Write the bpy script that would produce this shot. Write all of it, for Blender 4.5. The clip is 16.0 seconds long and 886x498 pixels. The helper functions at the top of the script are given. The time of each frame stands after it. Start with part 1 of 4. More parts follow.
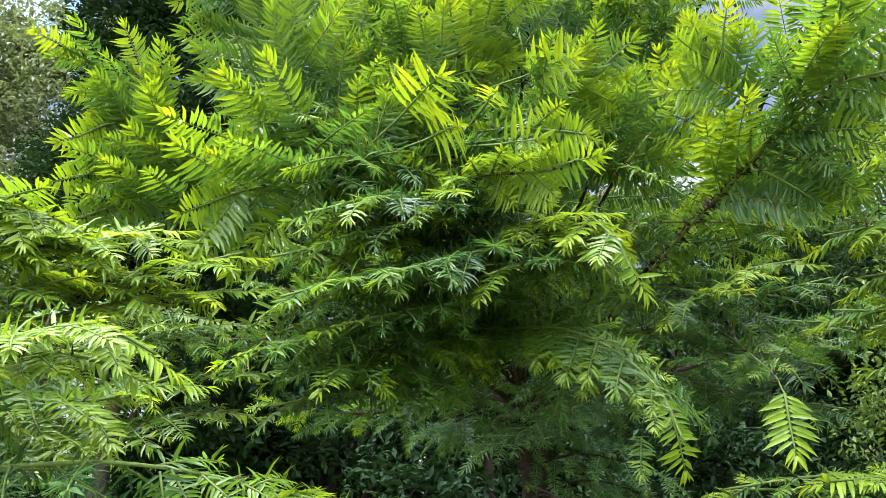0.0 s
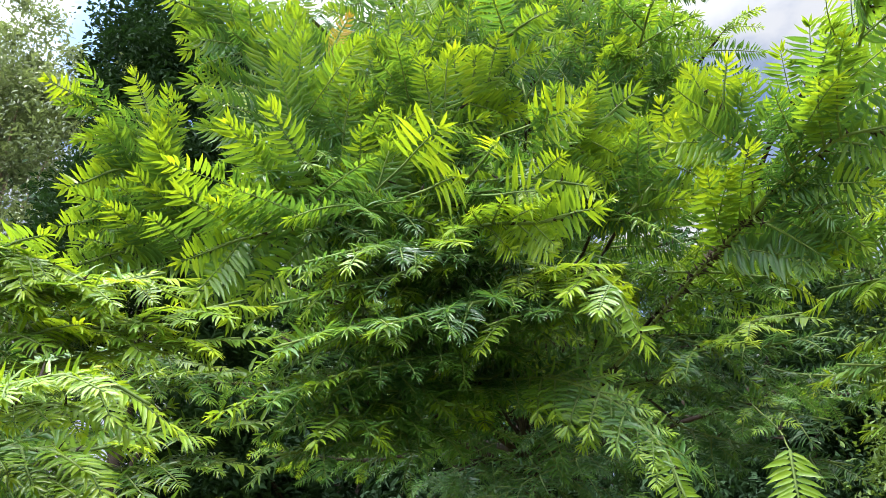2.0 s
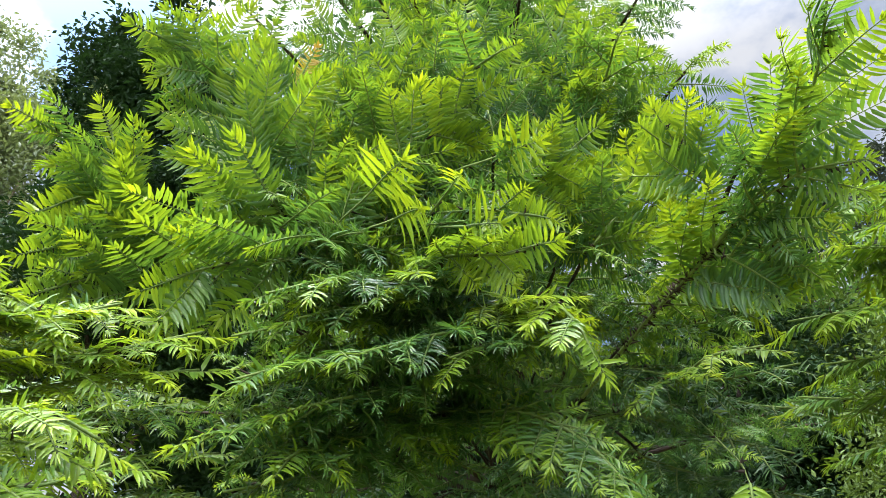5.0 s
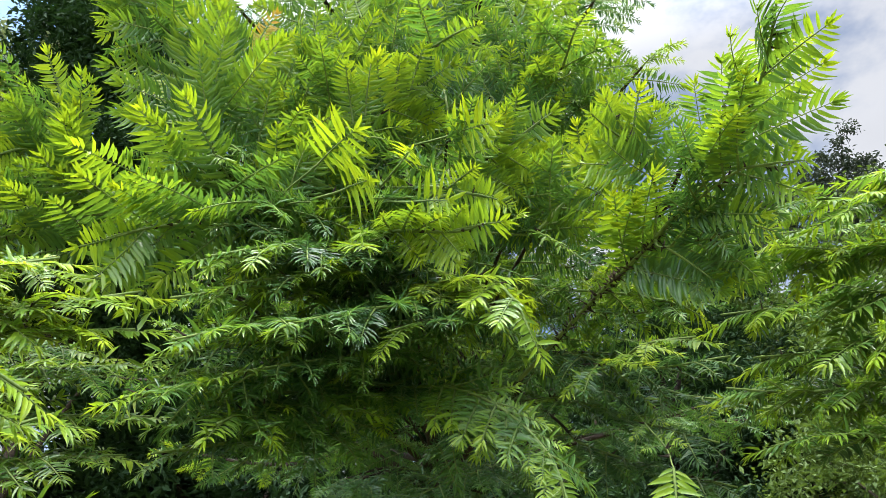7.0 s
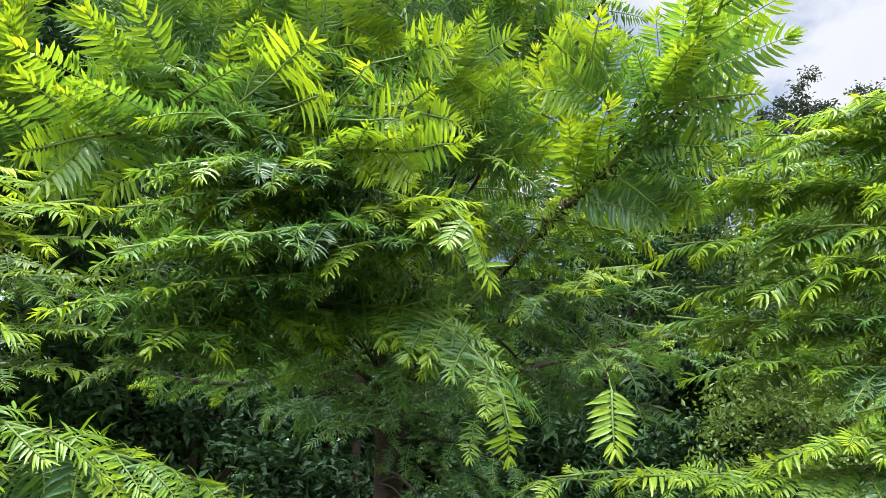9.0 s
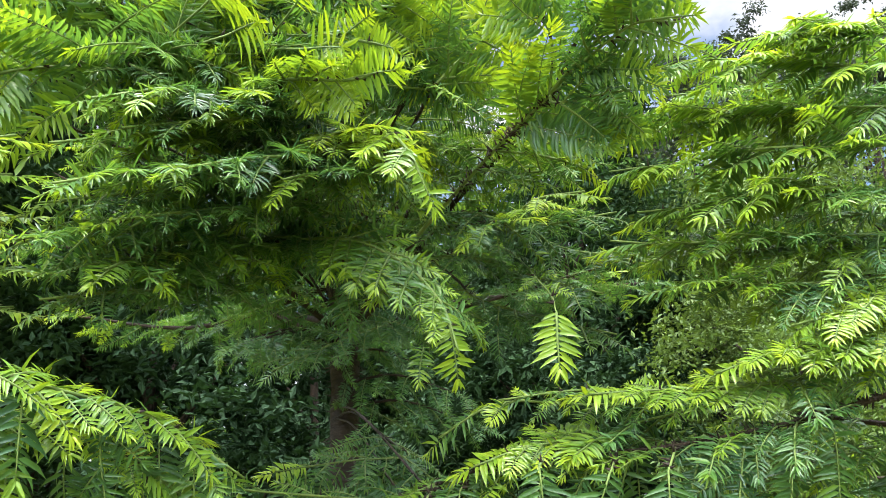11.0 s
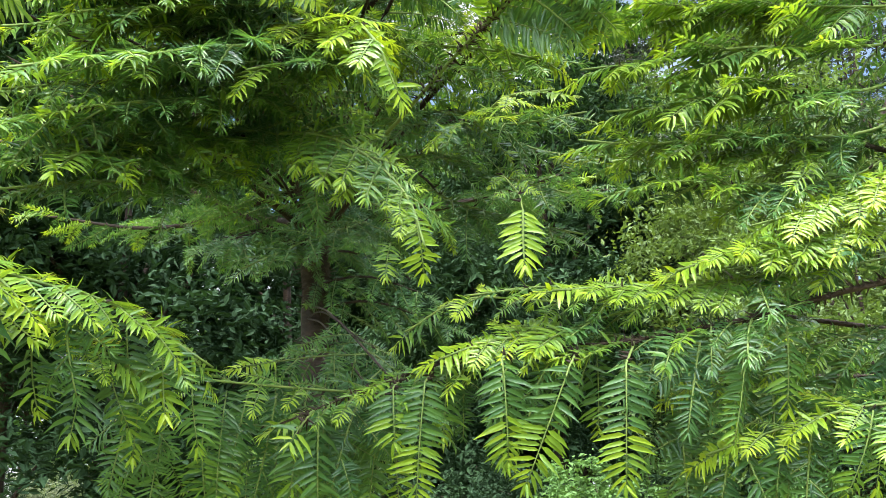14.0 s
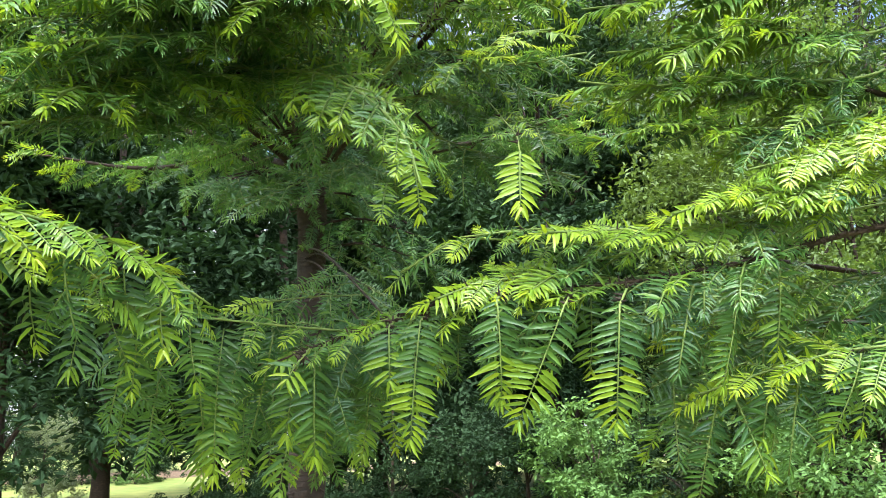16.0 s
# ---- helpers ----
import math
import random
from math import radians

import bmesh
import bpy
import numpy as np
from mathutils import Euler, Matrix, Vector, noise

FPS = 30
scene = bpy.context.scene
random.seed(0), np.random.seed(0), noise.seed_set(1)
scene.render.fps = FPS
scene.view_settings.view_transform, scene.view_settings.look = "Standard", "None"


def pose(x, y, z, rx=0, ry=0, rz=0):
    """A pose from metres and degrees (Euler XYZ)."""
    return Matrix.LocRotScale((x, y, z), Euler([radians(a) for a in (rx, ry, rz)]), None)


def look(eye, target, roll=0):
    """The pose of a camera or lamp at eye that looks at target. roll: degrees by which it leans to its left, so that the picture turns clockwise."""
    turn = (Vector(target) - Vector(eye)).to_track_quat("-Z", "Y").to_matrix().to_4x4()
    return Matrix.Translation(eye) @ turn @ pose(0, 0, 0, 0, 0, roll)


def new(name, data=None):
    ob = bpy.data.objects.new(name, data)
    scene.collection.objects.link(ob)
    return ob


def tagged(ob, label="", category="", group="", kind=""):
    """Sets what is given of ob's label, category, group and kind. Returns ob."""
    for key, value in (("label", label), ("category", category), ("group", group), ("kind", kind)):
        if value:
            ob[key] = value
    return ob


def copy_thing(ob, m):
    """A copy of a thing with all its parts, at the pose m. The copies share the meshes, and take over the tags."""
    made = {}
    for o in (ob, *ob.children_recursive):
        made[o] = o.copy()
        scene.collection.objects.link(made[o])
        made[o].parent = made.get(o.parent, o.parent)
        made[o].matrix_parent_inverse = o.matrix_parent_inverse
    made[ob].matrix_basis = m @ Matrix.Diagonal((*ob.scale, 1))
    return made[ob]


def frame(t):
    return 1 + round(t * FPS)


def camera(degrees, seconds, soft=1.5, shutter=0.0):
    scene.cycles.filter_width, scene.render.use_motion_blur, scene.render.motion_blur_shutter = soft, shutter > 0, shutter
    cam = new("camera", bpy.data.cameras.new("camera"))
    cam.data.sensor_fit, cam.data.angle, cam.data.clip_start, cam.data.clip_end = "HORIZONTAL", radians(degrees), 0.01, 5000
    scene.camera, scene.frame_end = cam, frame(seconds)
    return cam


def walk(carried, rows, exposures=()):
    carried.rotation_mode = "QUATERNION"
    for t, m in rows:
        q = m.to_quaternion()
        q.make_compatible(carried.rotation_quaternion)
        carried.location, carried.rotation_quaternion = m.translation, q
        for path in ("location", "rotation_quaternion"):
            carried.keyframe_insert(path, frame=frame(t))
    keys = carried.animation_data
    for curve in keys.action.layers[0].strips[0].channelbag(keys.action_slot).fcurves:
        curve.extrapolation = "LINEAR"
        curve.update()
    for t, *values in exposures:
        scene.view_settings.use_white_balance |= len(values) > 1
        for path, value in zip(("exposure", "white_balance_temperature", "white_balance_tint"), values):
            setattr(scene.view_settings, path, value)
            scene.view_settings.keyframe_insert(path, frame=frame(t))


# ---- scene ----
cam = camera(57.9, 16.0, soft=0.8)
PATH = [
    (0.0, 0.000, 0.000, 1.600, 118.549, 0.694, -0.746),
    (0.5, 0.004, -0.000, 1.603, 119.519, 0.442, -0.775),
    (1.0, 0.008, -0.001, 1.607, 120.447, 0.368, -0.532),
    (1.5, 0.012, -0.002, 1.610, 121.321, 0.358, -0.245),
    (2.0, 0.016, -0.003, 1.613, 121.627, -0.085, -0.460),
    (2.5, 0.021, -0.003, 1.618, 121.887, 0.060, -0.397),
    (3.0, 0.025, -0.004, 1.621, 122.155, 0.065, -0.487),
    (3.5, 0.029, -0.004, 1.624, 122.436, 0.152, -0.885),
    (4.0, 0.034, -0.005, 1.628, 122.905, 0.256, -1.169),
    (6.5, 0.051, -0.004, 1.607, 123.815, 0.011, -5.270),
    (7.0, 0.055, -0.004, 1.604, 122.427, -0.549, -6.769),
    (7.5, 0.058, -0.003, 1.600, 121.146, -0.532, -7.688),
    (8.0, 0.062, -0.003, 1.596, 119.760, -0.367, -8.600),
    (8.5, 0.066, -0.002, 1.590, 118.569, -0.848, -9.582),
    (9.0, 0.071, -0.001, 1.583, 117.615, -0.923, -10.301),
    (11.5, 0.093, 0.005, 1.551, 112.624, 2.216, -12.959),
    (12.0, 0.098, 0.007, 1.544, 111.794, 2.455, -12.915),
    (12.5, 0.098, 0.006, 1.542, 110.212, 3.137, -13.066),
    (13.0, 0.098, 0.006, 1.540, 108.431, 2.270, -14.277),
    (13.5, 0.098, 0.005, 1.538, 107.366, 2.292, -14.574),
    (14.0, 0.099, 0.005, 1.535, 106.834, 1.896, -14.677),
    (14.5, 0.099, 0.005, 1.534, 105.906, 0.678, -15.637),
    (15.0, 0.099, 0.004, 1.531, 104.529, 1.572, -16.431),
    (15.5, 0.099, 0.004, 1.529, 103.701, 1.719, -16.426),
    (16.0, 0.099, 0.004, 1.527, 102.873, 1.390, -15.076),
]
EXPOSURES = [(0.0, 1.42), (4.0, 1.26), (7.0, 1.24), (9.0, 1.46), (12.0, 1.78), (16.0, 1.90)]
walk(cam, [(t, pose(x, y, z, rx, ry, rz)) for t, x, y, z, rx, ry, rz in PATH], EXPOSURES)

# ---------------------------------------------------------------- light
SUN_EL, SUN_AZ = 64.0, 150.0        # degrees above the horizon; degrees to the left of straight ahead
to_sun = Vector((-math.sin(radians(SUN_AZ)) * math.cos(radians(SUN_EL)),
                 math.cos(radians(SUN_AZ)) * math.cos(radians(SUN_EL)), math.sin(radians(SUN_EL))))
sun = new("sun", bpy.data.lights.new("sun", "SUN"))
sun.data.energy, sun.data.angle, sun.data.color = 2.3, radians(0.6), (1.0, 0.95, 0.86)
sun.matrix_world = look(to_sun * 60, (0, 0, 0))


def maths(add, link, op, a, b):
    m = add("ShaderNodeMath")
    m.operation = op
    for i, v in enumerate((a, b)):
        if isinstance(v, (int, float)):
            m.inputs[i].default_value = v
        else:
            link(v, m.inputs[i])
    return m.outputs[0]


def make_world():
    world = bpy.data.worlds.new("sky")
    world.use_nodes = True
    scene.world = world
    nt = world.node_tree
    nt.nodes.clear()
    add, link = nt.nodes.new, nt.links.new
    sky = add("ShaderNodeTexSky")
    sky.sky_type, sky.sun_disc = "NISHITA", False
    sky.sun_elevation, sky.sun_rotation = radians(SUN_EL), radians(-SUN_AZ)
    blue = add("ShaderNodeVectorMath")
    blue.operation = "SCALE"
    blue.inputs["Scale"].default_value = 0.085
    link(sky.outputs[0], blue.inputs[0])
    co = add("ShaderNodeTexCoord")
    mp = add("ShaderNodeMapping")
    mp.inputs["Scale"].default_value = (1.0, 1.0, 1.9)
    mp.inputs["Location"].default_value = (2.1, 0.9, 0.5)
    link(co.outputs["Generated"], mp.inputs[0])
    n = add("ShaderNodeTexNoise")
    n.inputs["Scale"].default_value, n.inputs["Detail"].default_value, n.inputs["Roughness"].default_value = 2.1, 7, 0.55
    link(mp.outputs[0], n.inputs["Vector"])
    gap = add("ShaderNodeVectorMath")                    # a blue gap in the cloud over the left-hand trees
    gap.operation = "DOT_PRODUCT"
    gap.inputs[1].default_value = (-0.345, 0.627, 0.698)
    link(co.outputs["Generated"], gap.inputs[0])
    hole = maths(add, link, "POWER", maths(add, link, "MAXIMUM", gap.outputs["Value"], 0.0), 420.0)
    body = maths(add, link, "SUBTRACT", n.outputs[0], maths(add, link, "MULTIPLY", hole, 0.15))
    cover = add("ShaderNodeMapRange")
    cover.interpolation_type = "SMOOTHSTEP"
    cover.inputs["From Min"].default_value, cover.inputs["From Max"].default_value = 0.40, 0.52
    link(body, cover.inputs[0])
    grey = add("ShaderNodeMapRange")
    grey.inputs["From Min"].default_value, grey.inputs["From Max"].default_value = 0.45, 0.75
    grey.inputs["To Min"].default_value, grey.inputs["To Max"].default_value = 1.0, 0.86
    link(n.outputs[0], grey.inputs[0])
    cloud = add("ShaderNodeVectorMath")
    cloud.operation = "SCALE"
    cloud.inputs[0].default_value = (0.345, 0.355, 0.385)
    link(grey.outputs[0], cloud.inputs["Scale"])
    mix = add("ShaderNodeMix")
    mix.data_type = "RGBA"
    link(cover.outputs[0], mix.inputs["Factor"])
    link(blue.outputs[0], mix.inputs[6])
    link(cloud.outputs[0], mix.inputs[7])
    # thin cloud scatters the sun's light forwards: the sky is brighter towards it
    dot = add("ShaderNodeVectorMath")
    dot.operation = "DOT_PRODUCT"
    dot.inputs[1].default_value = to_sun
    link(co.outputs["Generated"], dot.inputs[0])
    lobe = maths(add, link, "MULTIPLY", maths(add, link, "SUBTRACT", dot.outputs["Value"], 0.3), 1.43)
    lobe = maths(add, link, "POWER", maths(add, link, "MAXIMUM", lobe, 0.0), 1.5)
    lobe = maths(add, link, "ADD", maths(add, link, "MULTIPLY", lobe, 20.5), 1.0)
    bright = add("ShaderNodeVectorMath")
    bright.operation = "SCALE"
    link(mix.outputs[2], bright.inputs[0])
    link(lobe, bright.inputs["Scale"])
    bg = add("ShaderNodeBackground")
    link(bright.outputs[0], bg.inputs[0])
    link(bg.outputs[0], add("ShaderNodeOutputWorld").inputs[0])


make_world()


# ---------------------------------------------------------------- materials
def nodes_of(name):
    m = bpy.data.materials.new(name)
    m.use_nodes = True
    nt = m.node_tree
    nt.nodes.clear()
    return m, nt.nodes.new, nt.links.new


def ramp_of(add, stops):
    r = add("ShaderNodeValToRGB")
    while len(r.color_ramp.elements) < len(stops):
        r.color_ramp.elements.new(0.5)
    for e, (p, c) in zip(r.color_ramp.elements, stops):
        e.position, e.color = p, (*c, 1)
    return r


def leaf_material(name, stops, thin, rough, glow, spread=0.5, aged=True, shine=0.6):
    """A leaf: glossy skin over a body that lets light through. The ramp runs from old leaves to the newest."""
    m, add, link = nodes_of(name)
    info, geo = add("ShaderNodeObjectInfo"), add("ShaderNodeNewGeometry")
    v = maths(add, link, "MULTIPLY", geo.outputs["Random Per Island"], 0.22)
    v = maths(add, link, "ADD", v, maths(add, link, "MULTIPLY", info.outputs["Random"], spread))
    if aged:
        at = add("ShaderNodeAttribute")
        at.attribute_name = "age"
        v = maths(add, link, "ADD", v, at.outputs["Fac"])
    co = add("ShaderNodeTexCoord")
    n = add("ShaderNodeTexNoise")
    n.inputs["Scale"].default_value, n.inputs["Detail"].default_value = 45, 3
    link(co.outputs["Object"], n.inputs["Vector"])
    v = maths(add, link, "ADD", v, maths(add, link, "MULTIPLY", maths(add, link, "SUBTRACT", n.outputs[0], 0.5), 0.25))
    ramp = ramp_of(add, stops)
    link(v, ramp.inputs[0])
    p = add("ShaderNodeBsdfPrincipled")
    link(ramp.outputs[0], p.inputs["Base Color"])
    p.inputs["Roughness"].default_value = rough
    p.inputs["Specular IOR Level"].default_value = shine
    bump = add("ShaderNodeBump")
    bump.inputs["Strength"].default_value, bump.inputs["Distance"].default_value = 0.25, 0.002
    w = add("ShaderNodeTexNoise")
    w.inputs["Scale"].default_value, w.inputs["Detail"].default_value = 160, 2
    link(co.outputs["Object"], w.inputs["Vector"])
    link(w.outputs[0], bump.inputs["Height"])
    link(bump.outputs[0], p.inputs["Normal"])
    hue = add("ShaderNodeVectorMath")
    hue.operation = "MULTIPLY"
    hue.inputs[1].default_value = glow
    link(ramp.outputs[0], hue.inputs[0])
    tr = add("ShaderNodeBsdfTranslucent")
    link(hue.outputs[0], tr.inputs[0])
    mix = add("ShaderNodeMixShader")
    mix.inputs[0].default_value = thin
    link(p.outputs[0], mix.inputs[1])
    link(tr.outputs[0], mix.inputs[2])
    link(mix.outputs[0], add("ShaderNodeOutputMaterial").inputs[0])
    return m


def rough_material(name, stops, scale, rough=0.9, bump_by=0.6, dist=0.01, detail=6, stretch=(1, 1, 1)):
    m, add, link = nodes_of(name)
    co, mp = add("ShaderNodeTexCoord"), add("ShaderNodeMapping")
    mp.inputs["Scale"].default_value = stretch
    link(co.outputs["Object"], mp.inputs[0])
    n, big = add("ShaderNodeTexNoise"), add("ShaderNodeTexNoise")
    n.inputs["Scale"].default_value, n.inputs["Detail"].default_value = scale, detail
    big.inputs["Scale"].default_value, big.inputs["Detail"].default_value = scale * 0.13, 3
    for x in (n, big):
        link(mp.outputs[0], x.inputs["Vector"])
    v = maths(add, link, "ADD", maths(add, link, "MULTIPLY", n.outputs[0], 0.6), maths(add, link, "MULTIPLY", big.outputs[0], 0.4))
    ramp = ramp_of(add, stops)
    link(v, ramp.inputs[0])
    p = add("ShaderNodeBsdfPrincipled")
    link(ramp.outputs[0], p.inputs["Base Color"])
    p.inputs["Roughness"].default_value = rough
    p.inputs["Specular IOR Level"].default_value = 0.2
    b = add("ShaderNodeBump")
    b.inputs["Strength"].default_value, b.inputs["Distance"].default_value = bump_by, dist
    link(n.outputs[0], b.inputs["Height"])
    link(b.outputs[0], p.inputs["Normal"])
    link(p.outputs[0], add("ShaderNodeOutputMaterial").inputs[0])
    return m


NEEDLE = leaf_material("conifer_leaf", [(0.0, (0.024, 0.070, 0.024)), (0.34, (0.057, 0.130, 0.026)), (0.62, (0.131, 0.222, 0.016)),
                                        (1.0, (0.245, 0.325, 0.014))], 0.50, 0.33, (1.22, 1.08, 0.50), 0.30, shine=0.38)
RUSTY = leaf_material("rusty_young_leaf", [(0.0, (0.16, 0.22, 0.02)), (0.45, (0.27, 0.22, 0.025)), (1.0, (0.36, 0.16, 0.03))], 0.45, 0.35, (1.3, 1.1, 0.7), 0.30)
TWIG = rough_material("green_twig", [(0.3, (0.05, 0.085, 0.018)), (0.7, (0.10, 0.13, 0.03))], 60, 0.7, 0.4, 0.002)
BARK = rough_material("reddish_bark", [(0.3, (0.008, 0.0055, 0.0035)), (0.55, (0.020, 0.013, 0.008)), (0.8, (0.050, 0.032, 0.019))], 26, 0.9, 0.9, 0.012, 8, (1, 1, 2.2))
PALE_BARK = rough_material("pale_bark", [(0.3, (0.10, 0.075, 0.05)), (0.6, (0.23, 0.18, 0.13)), (0.85, (0.34, 0.28, 0.21))], 14, 0.9, 0.7, 0.02, 8, (1, 1, 0.3))
GRASS = rough_material("lawn_grass", [(0.3, (0.050, 0.078, 0.015)), (0.5, (0.088, 0.110, 0.024)), (0.72, (0.15, 0.148, 0.042))], 2.2, 0.95, 0.8, 0.04, 10)
MULCH = rough_material("leaf_litter", [(0.3, (0.025, 0.017, 0.010)), (0.55, (0.07, 0.047, 0.028)), (0.8, (0.15, 0.11, 0.07))], 9, 0.95, 1.0, 0.03, 9)
GUM = leaf_material("grey_green_leaf", [(0.0, (0.075, 0.10, 0.047)), (0.6, (0.15, 0.185, 0.09)), (1.0, (0.24, 0.27, 0.14))], 0.32, 0.45, (1.3, 1.3, 0.7), 0.3, False)
# darkened below its leaf colour to imitate deep shade behind the conifer
DARK = leaf_material("dark_shaded_leaf", [(0.0, (0.009, 0.021, 0.009)), (0.6, (0.020, 0.042, 0.015)), (1.0, (0.038, 0.070, 0.024))], 0.15, 0.8, (1.2, 1.4, 0.6), 0.3, False, 0.10)
PINE = leaf_material("pine_needles", [(0.0, (0.022, 0.030, 0.022)), (0.6, (0.048, 0.060, 0.042)), (1.0, (0.085, 0.095, 0.062))], 0.15, 0.7, (1.2, 1.2, 0.8), 0.3, False, 0.15)
OLIVE = leaf_material("olive_leaf", [(0.0, (0.035, 0.06, 0.015)), (0.6, (0.075, 0.115, 0.024)), (1.0, (0.13, 0.175, 0.04))], 0.32, 0.6, (1.4, 1.4, 0.6), 0.3, False, 0.2)
SHRUB = leaf_material("shrub_leaf", [(0.0, (0.033, 0.075, 0.018)), (0.6, (0.080, 0.15, 0.038)), (1.0, (0.16, 0.24, 0.07))], 0.3, 0.65, (1.4, 1.4, 0.7), 0.3, False, 0.18)


# ---------------------------------------------------------------- mesh tools
def link_mesh(name, verts, faces, material, parent=None, smooth=True, ages=None, slots=None):
    me = bpy.data.meshes.new(name)
    me.from_pydata([tuple(v) for v in verts], [], faces)
    for mat in (material if isinstance(material, (list, tuple)) else [material]):
        me.materials.append(mat)
    if smooth:
        me.polygons.foreach_set("use_smooth", [True] * len(me.polygons))
    if slots is not None:
        me.polygons.foreach_set("material_index", slots)
    if ages is not None:
        me.attributes.new("age", "FLOAT", "POINT").data.foreach_set("value", ages)
    me.update()
    ob = new(name, me)
    if parent is not None:
        ob.parent = parent
    return ob


def tube(points, radii, sides=8, start=0):
    """Vertices and faces of a tapering tube through the points."""
    pts = [Vector(p) for p in points]
    verts, faces = [], []
    for i, p in enumerate(pts):
        t = (pts[min(i + 1, len(pts) - 1)] - pts[max(i - 1, 0)]).normalized()
        side = t.cross(Vector((0.13, 0.21, 1.0))).normalized()
        up = side.cross(t)
        for k in range(sides):
            a = 2 * math.pi * k / sides
            verts.append(p + (side * math.cos(a) + up * math.sin(a)) * radii[i])
    for i in range(len(pts) - 1):
        for k in range(sides):
            j = (k + 1) % sides
            faces.append((start + i * sides + k, start + i * sides + j, start + (i + 1) * sides + j, start + (i + 1) * sides + k))
    faces.append(tuple(start + k for k in reversed(range(sides))))
    faces.append(tuple(start + (len(pts) - 1) * sides + k for k in range(sides)))
    return verts, faces


def bend(points, n):
    """A smooth run of n points through a few control points."""
    pts = [Vector(p) for p in points]
    pts = [pts[0] * 2 - pts[1]] + pts + [pts[-1] * 2 - pts[-2]]
    out, spans = [], len(pts) - 3
    for i in range(n):
        u = i / (n - 1) * spans
        k = min(int(u), spans - 1)
        f = u - k
        a, b, c, d = pts[k:k + 4]
        out.append(0.5 * (2 * b + (c - a) * f + (2 * a - 5 * b + 4 * c - d) * f * f + (3 * b - a - 3 * c + d) * f ** 3))
    return out


# ---------------------------------------------------------------- the conifer's leafy shoots
def leaf_shape(rng):
    """A stiff lance-shaped leaf one unit long, along +y, keeled, curved down at its tip."""
    w, c = rng.uniform(0.078, 0.104), rng.uniform(0.10, 0.42)
    keel = 0.03
    rows = [(0.22, 1.0), (0.64, 0.82)]
    v = [(0, 0, 0)]
    for y, k in rows:
        z = -c * y * y
        v += [(-w * k, y, z + keel * k), (0, y, z - keel * k * 0.4), (w * k, y, z + keel * k)]
    v.append((0, 1.0, -c))
    f = [(0, 2, 1), (0, 3, 2), (1, 2, 5, 4), (2, 3, 6, 5), (4, 5, 7), (5, 6, 7)]
    return np.array(v), f


def small_leaf(rng):
    """The same leaf with fewer faces, for shoots deep in the crown."""
    w, c = rng.uniform(0.095, 0.12), rng.uniform(0.16, 0.44)
    v = [(0, 0, 0), (-w, 0.36, 0.02 - c * 0.13), (0, 0.36, -0.02 - c * 0.13), (w, 0.36, 0.02 - c * 0.13), (0, 1.0, -c)]
    return np.array(v), [(0, 2, 1), (0, 3, 2), (1, 2, 4), (2, 3, 4)]


LEAVES = [leaf_shape(random.Random(40 + i)) for i in range(6)]
SMALL = [small_leaf(random.Random(50 + i)) for i in range(6)]


